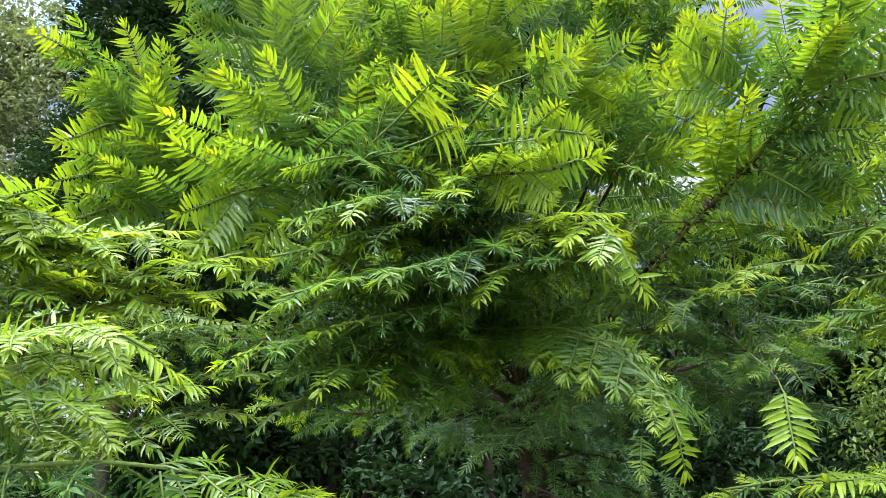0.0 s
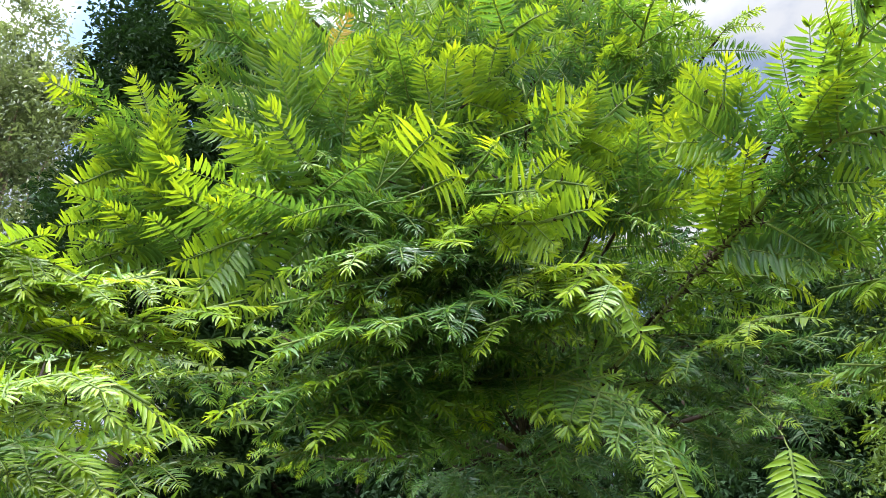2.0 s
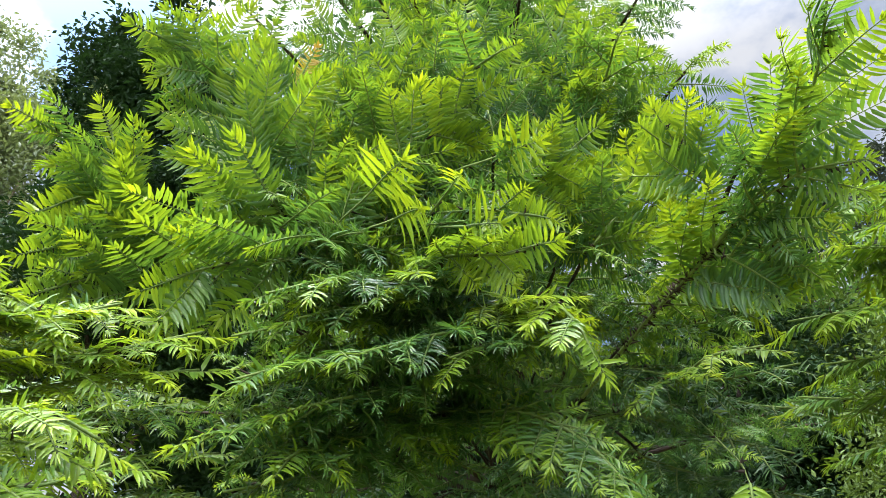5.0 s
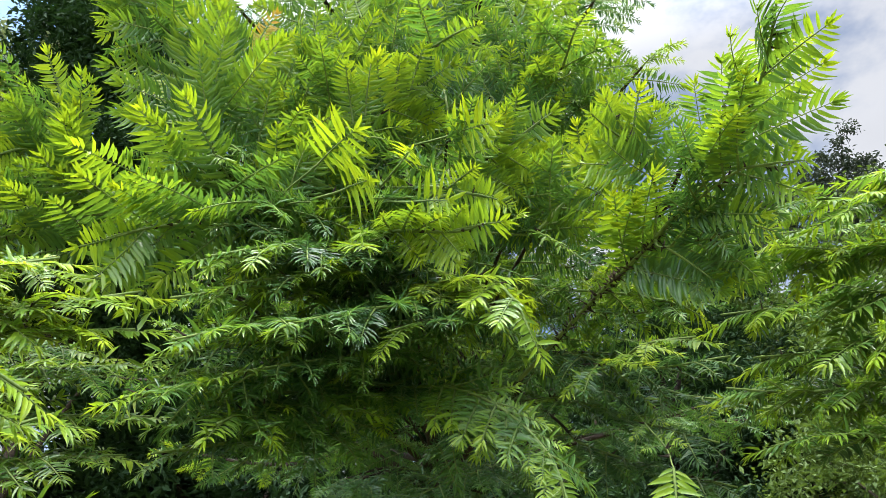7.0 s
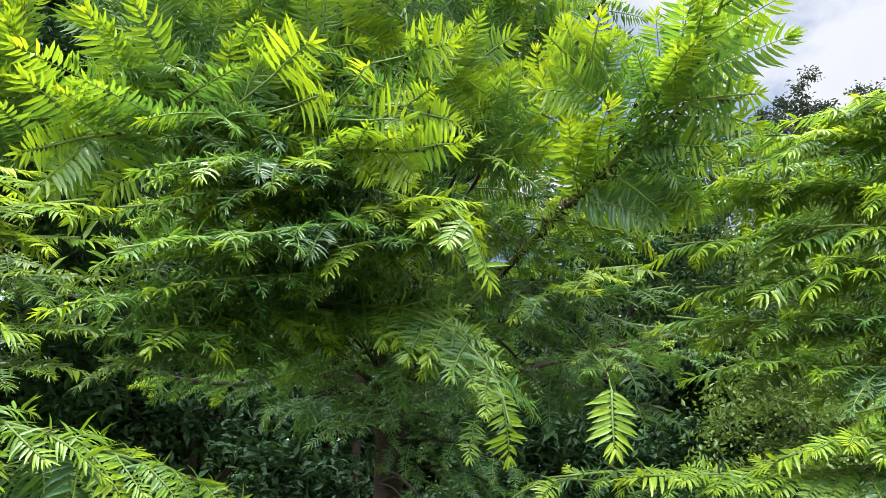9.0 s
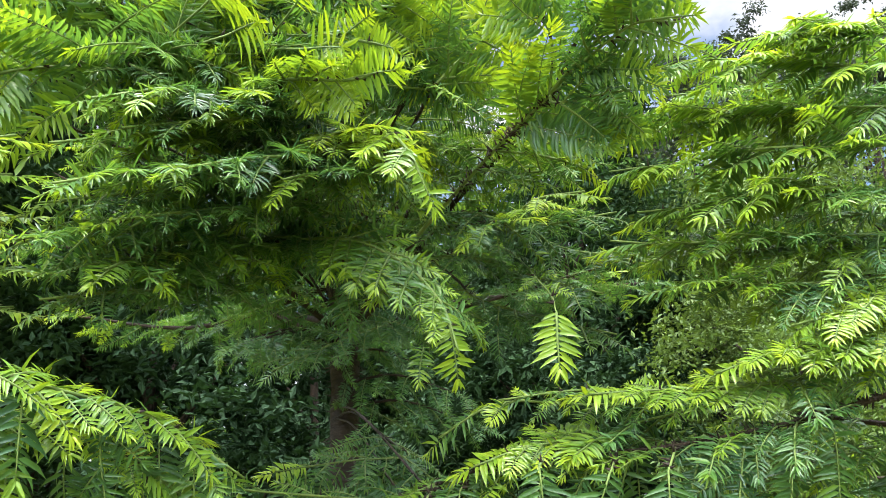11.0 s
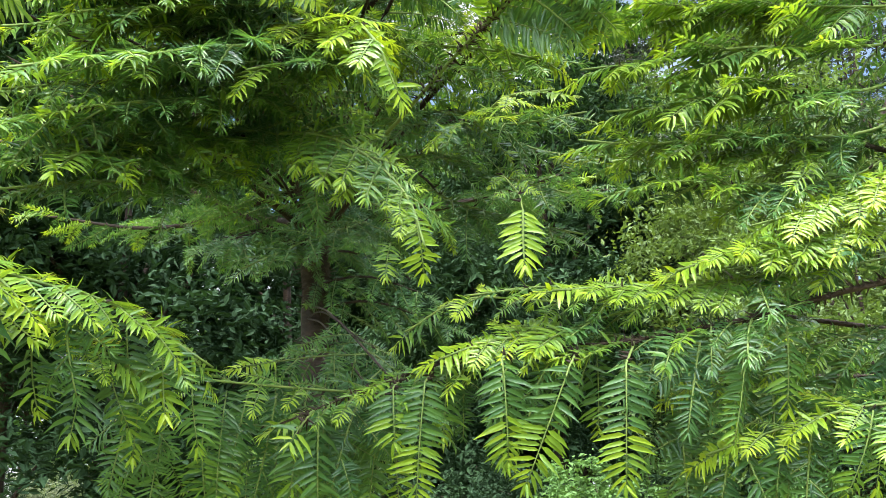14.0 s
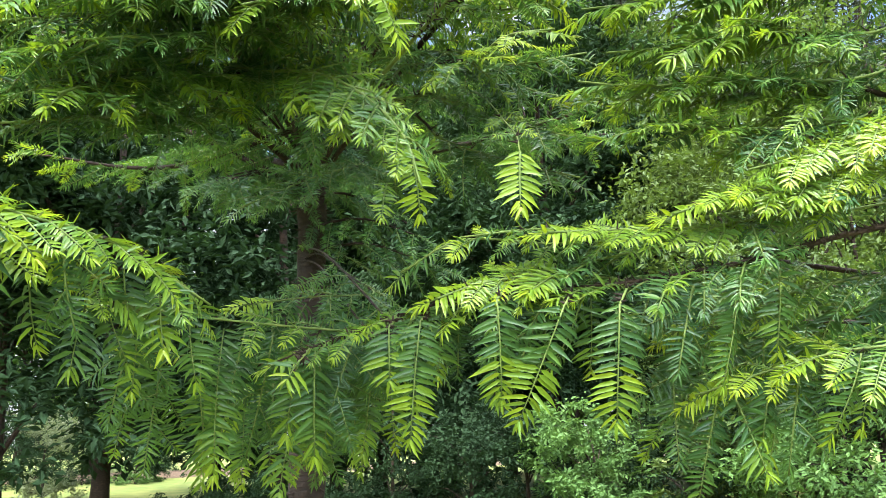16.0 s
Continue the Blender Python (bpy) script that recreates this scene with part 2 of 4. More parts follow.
def shoot_plan(rng, length, size, arch, flat=0.85, open_tip=0.4, gap=1.0):
    """Stem points along +y and a list of (leaf shape, matrix, age) round it."""
    n = 7
    stem = [Vector((0.02 * length * math.sin(3 * i / n + length), length * i / (n - 1), -arch * length * (i / (n - 1)) ** 2)) for i in range(n)]

    def at(s):
        u = s * (n - 1)
        k = min(int(u), n - 2)
        return stem[k].lerp(stem[k + 1], u - k), (stem[k + 1] - stem[k]).normalized()

    leaves, step = [], 0.0115 * (size / 0.065) * gap
    count = int(length / step)
    for i in range(count):
        s0 = (i + 0.5) / count
        for side in (-1, 1):
            s = min(1, max(0, s0 + rng.uniform(-0.3, 0.3) / count))
            p, t = at(s)
            roll = rng.gauss(0, 0.20 if flat < 0.9 else 0.09) if rng.random() < flat else rng.uniform(-1.2, 1.9)
            lat = Vector((side, 0, 0))
            up = lat.cross(t) * side
            out = (lat * math.cos(roll) + up * math.sin(roll)).normalized()
            near_tip = max(0, (s - 0.75) / 0.25)
            a = radians(rng.gauss((79 if gap == 1 else 84 if gap < 1.4 else 88) - 42 * near_tip, 9 if flat < 0.9 else 4))
            d = (t * math.cos(a) + out * math.sin(a) + Vector((0, 0, 0.10 if gap == 1 else -0.06))).normalized()
            nrm = (up * math.cos(roll) - lat * math.sin(roll))
            nrm = (nrm + t * (0.25 if flat < 0.9 else 0.12) * rng.uniform(-1, 1)).normalized()
            x = d.cross(nrm).normalized()
            z = x.cross(d)
            k = size * rng.uniform(0.82, 1.12) * (0.62 + 0.38 * min(1, s / 0.15)) * (1 - open_tip * near_tip)
            m = Matrix(((x.x * k, d.x * k, z.x * k, p.x), (x.y * k, d.y * k, z.y * k, p.y), (x.z * k, d.z * k, z.z * k, p.z), (0, 0, 0, 1)))
            leaves.append((rng.randrange(len(LEAVES)), m, s, (1 if x.dot(t) > 0 else -1) * (rng.uniform(0.06, 0.30) if gap == 1 else rng.uniform(0.25, 0.55))))
    for i in range(5):                                   # the tuft at the end
        a = 2 * math.pi * i / 5 + rng.random()
        p, t = at(1.0)
        d = (t + Vector((math.cos(a), 0, math.sin(a))) * rng.uniform(0.35, 0.8)).normalized()
        x = d.cross(Vector((0.1, 0.3, 1))).normalized()
        z, k = x.cross(d), size * rng.uniform(0.5, 0.75)
        m = Matrix(((x.x * k, d.x * k, z.x * k, p.x), (x.y * k, d.y * k, z.y * k, p.y), (x.z * k, d.z * k, z.z * k, p.z), (0, 0, 0, 1)))
        leaves.append((rng.randrange(len(LEAVES)), m, 1.0, 0.0))
    return stem, leaves


def shoot_mesh(name, rng, length, size, arch, age0, age1, flat=0.85, shapes=LEAVES, broad=1.0, sides=0, late=1.6, gap=1.0):
    """A leafy shoot along +y, with a few shorter ones branching off it in its plane."""
    plans = [(Matrix.Identity(4), shoot_plan(rng, length, size, arch, flat, gap=gap), 1.0)]
    for i in range(sides):
        f = 0.10 + 0.52 * (i + rng.uniform(0.1, 0.9)) / sides
        side = 1 if i % 2 else -1
        sub = length * (0.62 - 0.42 * f) * rng.uniform(0.85, 1.15)
        turn = Matrix.Rotation(-side * radians(rng.gauss(46, 6)), 4, "Z") @ Matrix.Rotation(radians(rng.gauss(-7, 9)), 4, "X") @ Matrix.Rotation(rng.gauss(0, 0.25), 4, "Y")
        plans.append((Matrix.Translation((0, f * length, -arch * length * f * f)) @ turn, shoot_plan(rng, sub, size * 0.92, arch + 0.1, flat), 0.62))
    verts, faces, slots, ages = [], [], [], []
    for place, (stem, leaves), thick in plans:
        tv, tf = tube([place @ p for p in stem], [(0.0027 - 0.0015 * i / (len(stem) - 1)) * thick * (0.7 if gap > 1 else 1) for i in range(len(stem))], 5, len(verts))
        verts += [tuple(v) for v in tv]
        faces += tf
        slots += [1] * len(tf)
        ages += [0.0] * len(tv)
        for k, m, s, hook in leaves:
            lv, lf = shapes[k]
            lv = lv * np.array([broad, 1, 1]) + np.outer(lv[:, 1] ** 2, (hook, 0, 0))
            a = np.array(place @ m)
            o = len(verts)
            verts += [tuple(v) for v in lv @ a[:3, :3].T + a[:3, 3]]
            faces += [tuple(o + i for i in f) for f in lf]
            slots += [0] * len(lf)
            ages += [age0 + (age1 - age0) * s ** late] * len(lv)
    me = bpy.data.meshes.new(name)
    me.from_pydata(verts, [], faces)
    me.materials.append(NEEDLE)
    me.materials.append(TWIG)
    me.polygons.foreach_set("material_index", slots)
    me.polygons.foreach_set("use_smooth", [True] * len(faces))
    me.attributes.new("age", "FLOAT", "POINT").data.foreach_set("value", ages)
    me.update()
    return me


# leaf age ranges; the dark "old" one also serves as shade colour under the crown
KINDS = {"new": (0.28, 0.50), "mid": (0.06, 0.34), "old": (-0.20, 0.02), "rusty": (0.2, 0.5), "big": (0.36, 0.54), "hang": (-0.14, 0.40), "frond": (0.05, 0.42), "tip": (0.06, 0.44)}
SIZES = (0.10, 0.13, 0.16, 0.20, 0.25, 0.31, 0.38)
LEAF = {"new": 0.048, "mid": 0.041, "old": 0.037, "rusty": 0.034, "big": 0.068, "hang": 0.047, "frond": 0.049, "tip": 0.056}
FLAT = {"new": 0.92, "mid": 0.82, "old": 0.76, "rusty": 0.8, "big": 0.97, "hang": 0.88, "frond": 0.97, "tip": 0.96}
BROAD = {"new": 1.12, "mid": 1.0, "old": 0.88, "rusty": 1.0, "big": 1.05, "hang": 1.0, "frond": 1.08, "tip": 0.95}
SHOOTS = {}
for kind, (a0, a1) in KINDS.items():
    for L in SIZES:
        for v in range(3):
            for deep in (False, True):
                size = LEAF[kind] * (0.85 if L < 0.12 else 1) * (1.10, 1.0, 0.92)[v]
                SHOOTS[kind, L, v, deep] = shoot_mesh("leafy_shoot", random.Random("%s %s %d" % (kind, L, v)), L, size, (0.06, 0.18, 0.32)[v], a0, a1, FLAT[kind],
                                                      SMALL if deep else LEAVES, BROAD[kind], 0 if deep or L < 0.14 or kind in ("big", "hang", "frond", "tip") else 2 if L < 0.19 else 3,
                                                      2.6 if kind == "hang" else 1.6, {"hang": 1.2, "tip": 1.25, "big": 1.3, "frond": 1.12}.get(kind, 1.0))
                if kind == "rusty":
                    SHOOTS[kind, L, v, deep].materials[0] = RUSTY


pick = random.Random(7)


def shoot_pose(base, tip, normal, nominal):
    b, t = Vector(base), Vector(tip)
    y = t - b
    k = y.length / nominal
    y.normalize()
    x = y.cross(Vector(normal)).normalized()
    z = x.cross(y)
    return Matrix(((x.x * k, y.x * k, z.x * k, b.x), (x.y * k, y.y * k, z.y * k, b.y), (x.z * k, y.z * k, z.z * k, b.z), (0, 0, 0, 1)))


def spray(limb, base, tip, kind, normal=(0, -0.5, 0.85), deep=False):
    """A leafy shoot from base to tip, under its limb."""
    length = (Vector(tip) - Vector(base)).length
    L = min(SIZES, key=lambda q: abs(q - length))
    ob = new("leafy_shoot", SHOOTS[kind, L, pick.randrange(3), deep])
    ob.parent = limb
    ob.matrix_basis = shoot_pose(base, tip, normal, L)
    return ob


LOOSE = {}
for i, side, age in [(i, side, age) for i in range(3) for side in (-1, 1) for age in (-0.05, 0.36)]:
    lv, lf = LEAVES[i]
    lv = lv + np.outer(lv[:, 1] ** 2, (side * 0.34, 0, 0))
    me = bpy.data.meshes.new("leaf")
    me.from_pydata([tuple(v) for v in lv], [], lf)
    me.materials.append(NEEDLE)
    me.polygons.foreach_set("use_smooth", [True] * len(lf))
    me.attributes.new("age", "FLOAT", "POINT").data.foreach_set("value", [age] * len(lv))
    LOOSE[i, side, age > 0] = me


def loose_spray(limb, base, tip, normal, seed):
    """A shoot whose leaves are pieces of their own."""
    length = (Vector(tip) - Vector(base)).length
    stem, leaves = shoot_plan(random.Random(seed), length, 0.044, 0.2, 0.9, gap=1.4)
    m = shoot_pose(base, tip, normal, length)
    verts, faces = tube(stem, [0.0018 - 0.0009 * i / (len(stem) - 1) for i in range(len(stem))], 5)
    link_mesh("stem", verts, faces, TWIG, limb).matrix_basis = m
    for k, leaf, s, hook in leaves:
        ob = new("leaf", LOOSE[k % 3, 1 if hook > 0 else -1, s > 0.52])
        ob.parent = limb
        ob.matrix_basis = m @ leaf @ Matrix.Diagonal((1.2, 1.3, 1.3, 1))


def limb_of(tree, points, r0, r1, n=14, bristle=0):
    """A woody limb through the points, with its leaf scars and spines when bristle is set."""
    run = bend(points, n)
    verts, faces = tube(run, [r0 + (r1 - r0) * i / (n - 1) for i in range(n)], 8)
    rng = random.Random(len(bpy.data.objects))
    for i in range(bristle):                             # short dry spines on the bark
        u = rng.uniform(0.15, 0.98) * (n - 1)
        k = min(int(u), n - 2)
        p, t = run[k].lerp(run[k + 1], u - k), (run[k + 1] - run[k]).normalized()
        side = t.orthogonal().normalized()
        side.rotate(Matrix.Rotation(rng.uniform(0, 2 * math.pi), 3, t))
        r = r0 + (r1 - r0) * u / (n - 1)
        e, q, o = t.cross(side) * 0.0035, t * 0.004, len(verts)
        root = p + side * r * 0.85
        verts += [root - e, root + e, root + q, p + side * (r + rng.uniform(0.010, 0.025)) + t * rng.uniform(0, 0.02)]
        faces += [(o, o + 1, o + 3), (o + 1, o + 2, o + 3), (o + 2, o, o + 3)]
    woody = (r0 > 0.0052 or (Vector(points[0]) - Vector((TX, TY, points[0][2]))).length < 0.1) * (0.5 if r0 < 0.008 else 1)   # the bark's share; green beyond it
    rings = 8 * (n - 1)
    slots = [int(i / rings > woody) for i in range(rings)] + [0, 1] + [0] * (3 * bristle)
    ob = link_mesh("limb", verts, faces, (BARK, TWIG), tree, slots=slots)
    return ob, run


def dress(limb, run, rng, kinds, spacing=0.085, lengths=(0.16, 0.30), start=0.3, droop=0.35, spread=1.0, deep=True, stop=1.0):
    """Leafy shoots in two ranks along a limb, with one at its tip."""
    total = sum((b - a).length for a, b in zip(run, run[1:]))
    s, side, n = start * total, 1, len(run) - 1
    while s < total * stop:
        u = s / total * n
        k = min(int(u), n - 1)
        p, t = run[k].lerp(run[k + 1], u - k), (run[k + 1] - run[k]).normalized()
        lat = t.cross(Vector((0, 0, 1))).normalized() * side
        a = radians(rng.gauss(58, 12)) * spread
        d = t * math.cos(a) + lat * math.sin(a) + Vector((0, 0, rng.gauss(-droop, 0.22)))
        f = s / total
        length = rng.uniform(*lengths) * (1.15 - 0.45 * f)
        nrm = Vector((rng.gauss(0, 0.3), rng.gauss(0.35 if p.z > 2.5 else -0.4, 0.3), 1))
        spray(limb, p, p + d.normalized() * length, rng.choices(kinds, (1 - f * 0.6, 1, 0.4 + f))[0], nrm, deep)
        side, s = -side, s + spacing * rng.uniform(0.5, 1.0)
    if stop < 1:
        return
    t = (run[-1] - run[-2]).normalized()
    spray(limb, run[-1], run[-1] + t * 0.18, kinds[2], (rng.gauss(0, 0.3), -0.4, 1))


def tree_base(x, y, height, r, label):
    tree = tagged(new("conifer_tree"), label, "tree")
    tree.location = (0, 0, 0)
    run = bend([(x, y, -0.05), (x + 0.04, y, height * 0.33), (x - 0.02, y + 0.05, height * 0.66), (x, y, height)], 60)
    girth = [r * (1.35 if i == 0 else 1) * (1 - 0.9 * i / 59) + 0.008 for i in range(60)]
    rng = random.Random(int(height * 100))
    verts, faces = tube(run, [g * rng.uniform(0.9, 1.1) for g in girth], 14)
    verts = [v + Vector((noise.noise(v * 14), noise.noise(v * 14 + Vector((9, 0, 0))), 0)) * 0.012 for v in verts]
    for i in range(700):                                 # dry leaf remains on the bark
        k = rng.randrange(4, 58)
        a = rng.uniform(0, 2 * math.pi)
        side = Vector((math.cos(a), math.sin(a), 0))
        p, e, o = run[k] + side * girth[k] * 0.9 + Vector((0, 0, rng.uniform(-0.06, 0.06))), Vector((-side.y, side.x, 0)) * 0.005, len(verts)
        verts += [p - e, p + e, p + Vector((0, 0, 0.009)), p + side * rng.uniform(0.025, 0.06) + Vector((0, 0, rng.uniform(-0.03, 0.02)))]
        faces += [(o, o + 1, o + 3), (o + 1, o + 2, o + 3), (o + 2, o, o + 3)]
    link_mesh("trunk", verts, faces, BARK, tree)
    return tree


def on_trunk(z):
    return (TX, TY, z)


# ---------------------------------------------------------------- ground
def make_ground():
    n, verts, faces = 80, [], []
    for i in range(n + 1):
        for j in range(n + 1):
            u, v = i / n * 2 - 1, j / n * 2 - 1
            x, y = 300 * u * abs(u) ** 1.6, 300 * v * abs(v) ** 1.6
            r = math.hypot(x, y)
            z = 0.05 * noise.noise(Vector((x * 0.3, y * 0.3, 0))) * min(1, r / 3) + 0.5 * noise.noise(Vector((x * 0.02, y * 0.02, 3))) * min(1, r / 60)
            verts.append((x, y, z - 0.02))
    for i in range(n):
        for j in range(n):
            a = i * (n + 1) + j
            faces.append((a, a + n + 1, a + n + 2, a + 1))
    ob = link_mesh("ground", verts, faces, GRASS)
    tagged(ob, "sunlit mown lawn with dry straw-coloured patches", "ground", kind="structure")


make_ground()


def make_bed(name, cx, cy, rx, ry):
    verts, faces, n = [(cx, cy, 0.16)], [], 48
    for ring in (0.5, 1.0):
        for k in range(n):
            a = 2 * math.pi * k / n
            w = 1 + 0.14 * noise.noise(Vector((math.cos(a) * 2, math.sin(a) * 2, cx)))
            verts.append((cx + rx * ring * w * math.cos(a), cy + ry * ring * w * math.sin(a), 0.13 if ring < 1 else -0.45))
    for k in range(n):
        j = (k + 1) % n
        faces.append((0, 1 + k, 1 + j))
        faces.append((1 + k, 1 + n + k, 1 + n + j, 1 + j))
    tagged(link_mesh(name, verts, faces, MULCH), "dark leaf litter under the trees", "mulch bed", kind="structure")


make_bed("ground_bed", 0.4, 3.0, 4.5, 4.0)
make_bed("ground_bed", 8.0, 36.5, 34.0, 7.0)
make_bed("ground_bed", 22.0, 12.0, 12.0, 14.0)


# ---------------------------------------------------------------- trees and shrubs behind
def clump_crown(rng, centre, radii, clumps, per, size, leaf_aspect=0.45, hollow=0.35, hang=0.3, extra=0):
    """Many small leaves in uneven clumps: vertices and faces."""
    verts, faces, base = [], [], rng
    c0 = Vector(centre)
    more = random.Random(int(c0.length * 1000))
    for _ in range(clumps):
        rng = base
        d = Vector((rng.gauss(0, 1), rng.gauss(0, 1), rng.gauss(0, 1))).normalized()
        r = hollow + (1 - hollow) * rng.random() ** 0.6
        lump = 0.78 + 0.5 * noise.noise(d * 2.3 + c0)
        c = c0 + Vector((d.x * radii[0], d.y * radii[1], d.z * radii[2])) * r * lump
        cr = min(radii) * rng.uniform(0.12, 0.24)
        for i in range(per + extra):
            rng = base if i < per else more
            p = c + Vector((rng.gauss(0, 1), rng.gauss(0, 1), rng.gauss(0, 0.7))) * cr * 0.6
            y = Vector((rng.gauss(0, 1), rng.gauss(0, 1), rng.gauss(-hang, 0.6))).normalized()
            x = y.cross(Vector((rng.gauss(0, 0.6), rng.gauss(0, 0.6), 1))).normalized()
            s = size * rng.uniform(0.6, 1.3)
            z = x.cross(y) * s * 0.12
            o = len(verts)
            verts += [p, p + y * s * 0.5 + x * s * leaf_aspect * 0.5 + z, p + y * s, p + y * s * 0.5 - x * s * leaf_aspect * 0.5 + z]
            faces.append((o, o + 1, o + 2, o + 3))
    return verts, faces


def broad_tree(name, label, category, x, y, height, crown_from, radius, leaf, bark, size, clumps, per, seed, lean=0.0, trunk_r=0.16, hollow=0.35, hang=0.3, lobes=6, extra=0):
    rng = random.Random(seed)
    tree = tagged(new(name), label, category)
    tree.location = (x, y, 0)
    top = Vector((lean, 0, height * 0.78))
    run = bend([(0, 0, -0.3), (lean * 0.2 + rng.uniform(-.1, .1), 0, height * 0.3), (lean * 0.6, rng.uniform(-.2, .2), height * 0.6), top], 10)
    v, f = tube(run, [trunk_r * (1.25 if i == 0 else 1) * (1 - 0.96 * i / 9) for i in range(10)], 9)
    link_mesh("trunk", v, f, bark, tree)
    mid = (height + crown_from) / 2
    half = (height - crown_from) / 2
    for k in range(lobes):
        a = 2 * math.pi * k / lobes + rng.uniform(-0.5, 0.5)
        h = crown_from + (height - crown_from) * rng.uniform(0.15, 0.85)
        w = radius * math.sqrt(max(0.1, 1 - ((h - mid) / (half * 1.1)) ** 2))
        c = Vector((math.cos(a) * w * 0.55 + lean * 0.6, math.sin(a) * w * 0.55, h))
        s = run[min(9, max(1, int(h / height * 7)))]
        lv, lf = tube(bend([s, s.lerp(c, 0.5) + Vector((0, 0, 0.15)), c], 6), [trunk_r * 0.35 * (1 - 0.8 * i / 5) for i in range(6)], 6)
        link_mesh("limb", lv, lf, bark, tree)
        cv, cf = clump_crown(rng, c, (w * 0.62, w * 0.62, max(half * 0.42, w * 0.3)), clumps // lobes, per, size, 0.45, hollow, hang, extra)
        tagged(link_mesh("foliage", cv, cf, leaf, tree, False), kind="stuff")
    return tree


def polar(az, dist):
    """A place on the ground by the angle to the left of straight ahead."""
    return -math.sin(radians(az)) * dist, math.cos(radians(az)) * dist


GUMLABEL = "tall pale gum tree with sparse grey-green leaves"
broad_tree("gum_tree", GUMLABEL, "tree", *polar(33.5, 15), 14.0, 4.0, 3.3, GUM, PALE_BARK, 0.11, 820, 70, 11, hollow=0.1, lobes=16, extra=90)
broad_tree("gum_tree", GUMLABEL, "tree", *polar(41, 19), 16.5, 5.0, 4.0, GUM, PALE_BARK, 0.12, 320, 70, 12)
broad_tree("dark_tree", "tall dense tree with very dark green leaves", "tree", *polar(21.8, 12.5), 14.6, 4.8, 2.4, DARK, BARK, 0.125, 900, 66, 13, hollow=0.1, lobes=17, extra=70)
broad_tree("dark_tree", "tall dense tree with very dark green leaves", "tree", *polar(13, 17), 13.5, 0.6, 2.9, DARK, BARK, 0.2, 380, 60, 14, hollow=0.2, lobes=9)
broad_tree("broad_tree", "leafy green tree standing behind the conifer", "tree", *polar(-4, 16), 11.0, 0.8, 3.6, DARK, BARK, 0.2, 360, 60, 15, hollow=0.2, lobes=8)
# DARK instead of SHRUB here: the tree's shade is put into its leaf colour
broad_tree("broad_tree", "leafy green tree standing behind the conifer", "tree", *polar(-18, 16), 10.5, 0.8, 3.4, DARK, BARK, 0.2, 360, 60, 16, hollow=0.2, lobes=8)
broad_tree("broad_tree", "leafy green tree standing behind the conifer", "tree", *polar(7, 15), 11.5, 0.8, 3.2, DARK, BARK, 0.2, 380, 60, 19, hollow=0.15, lobes=11)
broad_tree("broad_tree", "leafy green tree standing behind the conifer", "tree", *polar(-11, 20), 12.5, 0.8, 3.6, DARK, BARK, 0.22, 360, 56, 20, hollow=0.15, lobes=11)
broad_tree("broad_tree", "leafy green tree standing behind the conifer", "tree", *polar(13, 18), 13.5, 0.8, 3.2, DARK, BARK, 0.22, 400, 56, 21, hollow=0.15, lobes=13)
# DARK again stands in for shade on this crown
broad_tree("broad_tree", "leafy green tree standing behind the conifer", "tree", *polar(-23, 13), 10.3, 0.8, 2.6, DARK, BARK, 0.14, 460, 56, 22, hollow=0.15, lobes=13, extra=40)
broad_tree("broad_tree", "leafy green tree standing behind the conifer", "tree", *polar(-28, 17), 12.6, 0.8, 3.2, SHRUB, BARK, 0.19, 420, 56, 23, hollow=0.1, lobes=13)
broad_tree("olive_tree", "rounded tree with small yellow-green leaves", "tree", *polar(-42, 11), 7.8, 0.6, 2.8, OLIVE, BARK, 0.095, 520, 56, 17, hollow=0.15, lobes=13, extra=24)
broad_tree("olive_tree", "rounded tree with small yellow-green leaves", "tree", *polar(-33, 15), 9.6, 0.8, 2.8, OLIVE, BARK, 0.13, 480, 56, 18, hollow=0.15, lobes=12)
broad_tree("olive_tree", "rounded tree with small yellow-green leaves", "tree", *polar(-46, 12.5), 10.0, 0.6, 3.2, OLIVE, BARK, 0.10, 620, 56, 24, hollow=0.15, lobes=13)
for i, (az, d, h) in enumerate(((-29.5, 25, 17.0), (-33, 24, 17.5), (-36, 24, 18.4), (-40.5, 24, 18.6), (-45, 25, 19.6), (-50, 26, 20.5))):
    broad_tree("pine_tree", "distant grey-green pine with tufted open crown", "tree", *polar(az, d), h, 7.0, 2.6, PINE, BARK, 0.15, 200, 110, 30 + i, hollow=0.3, lobes=9)
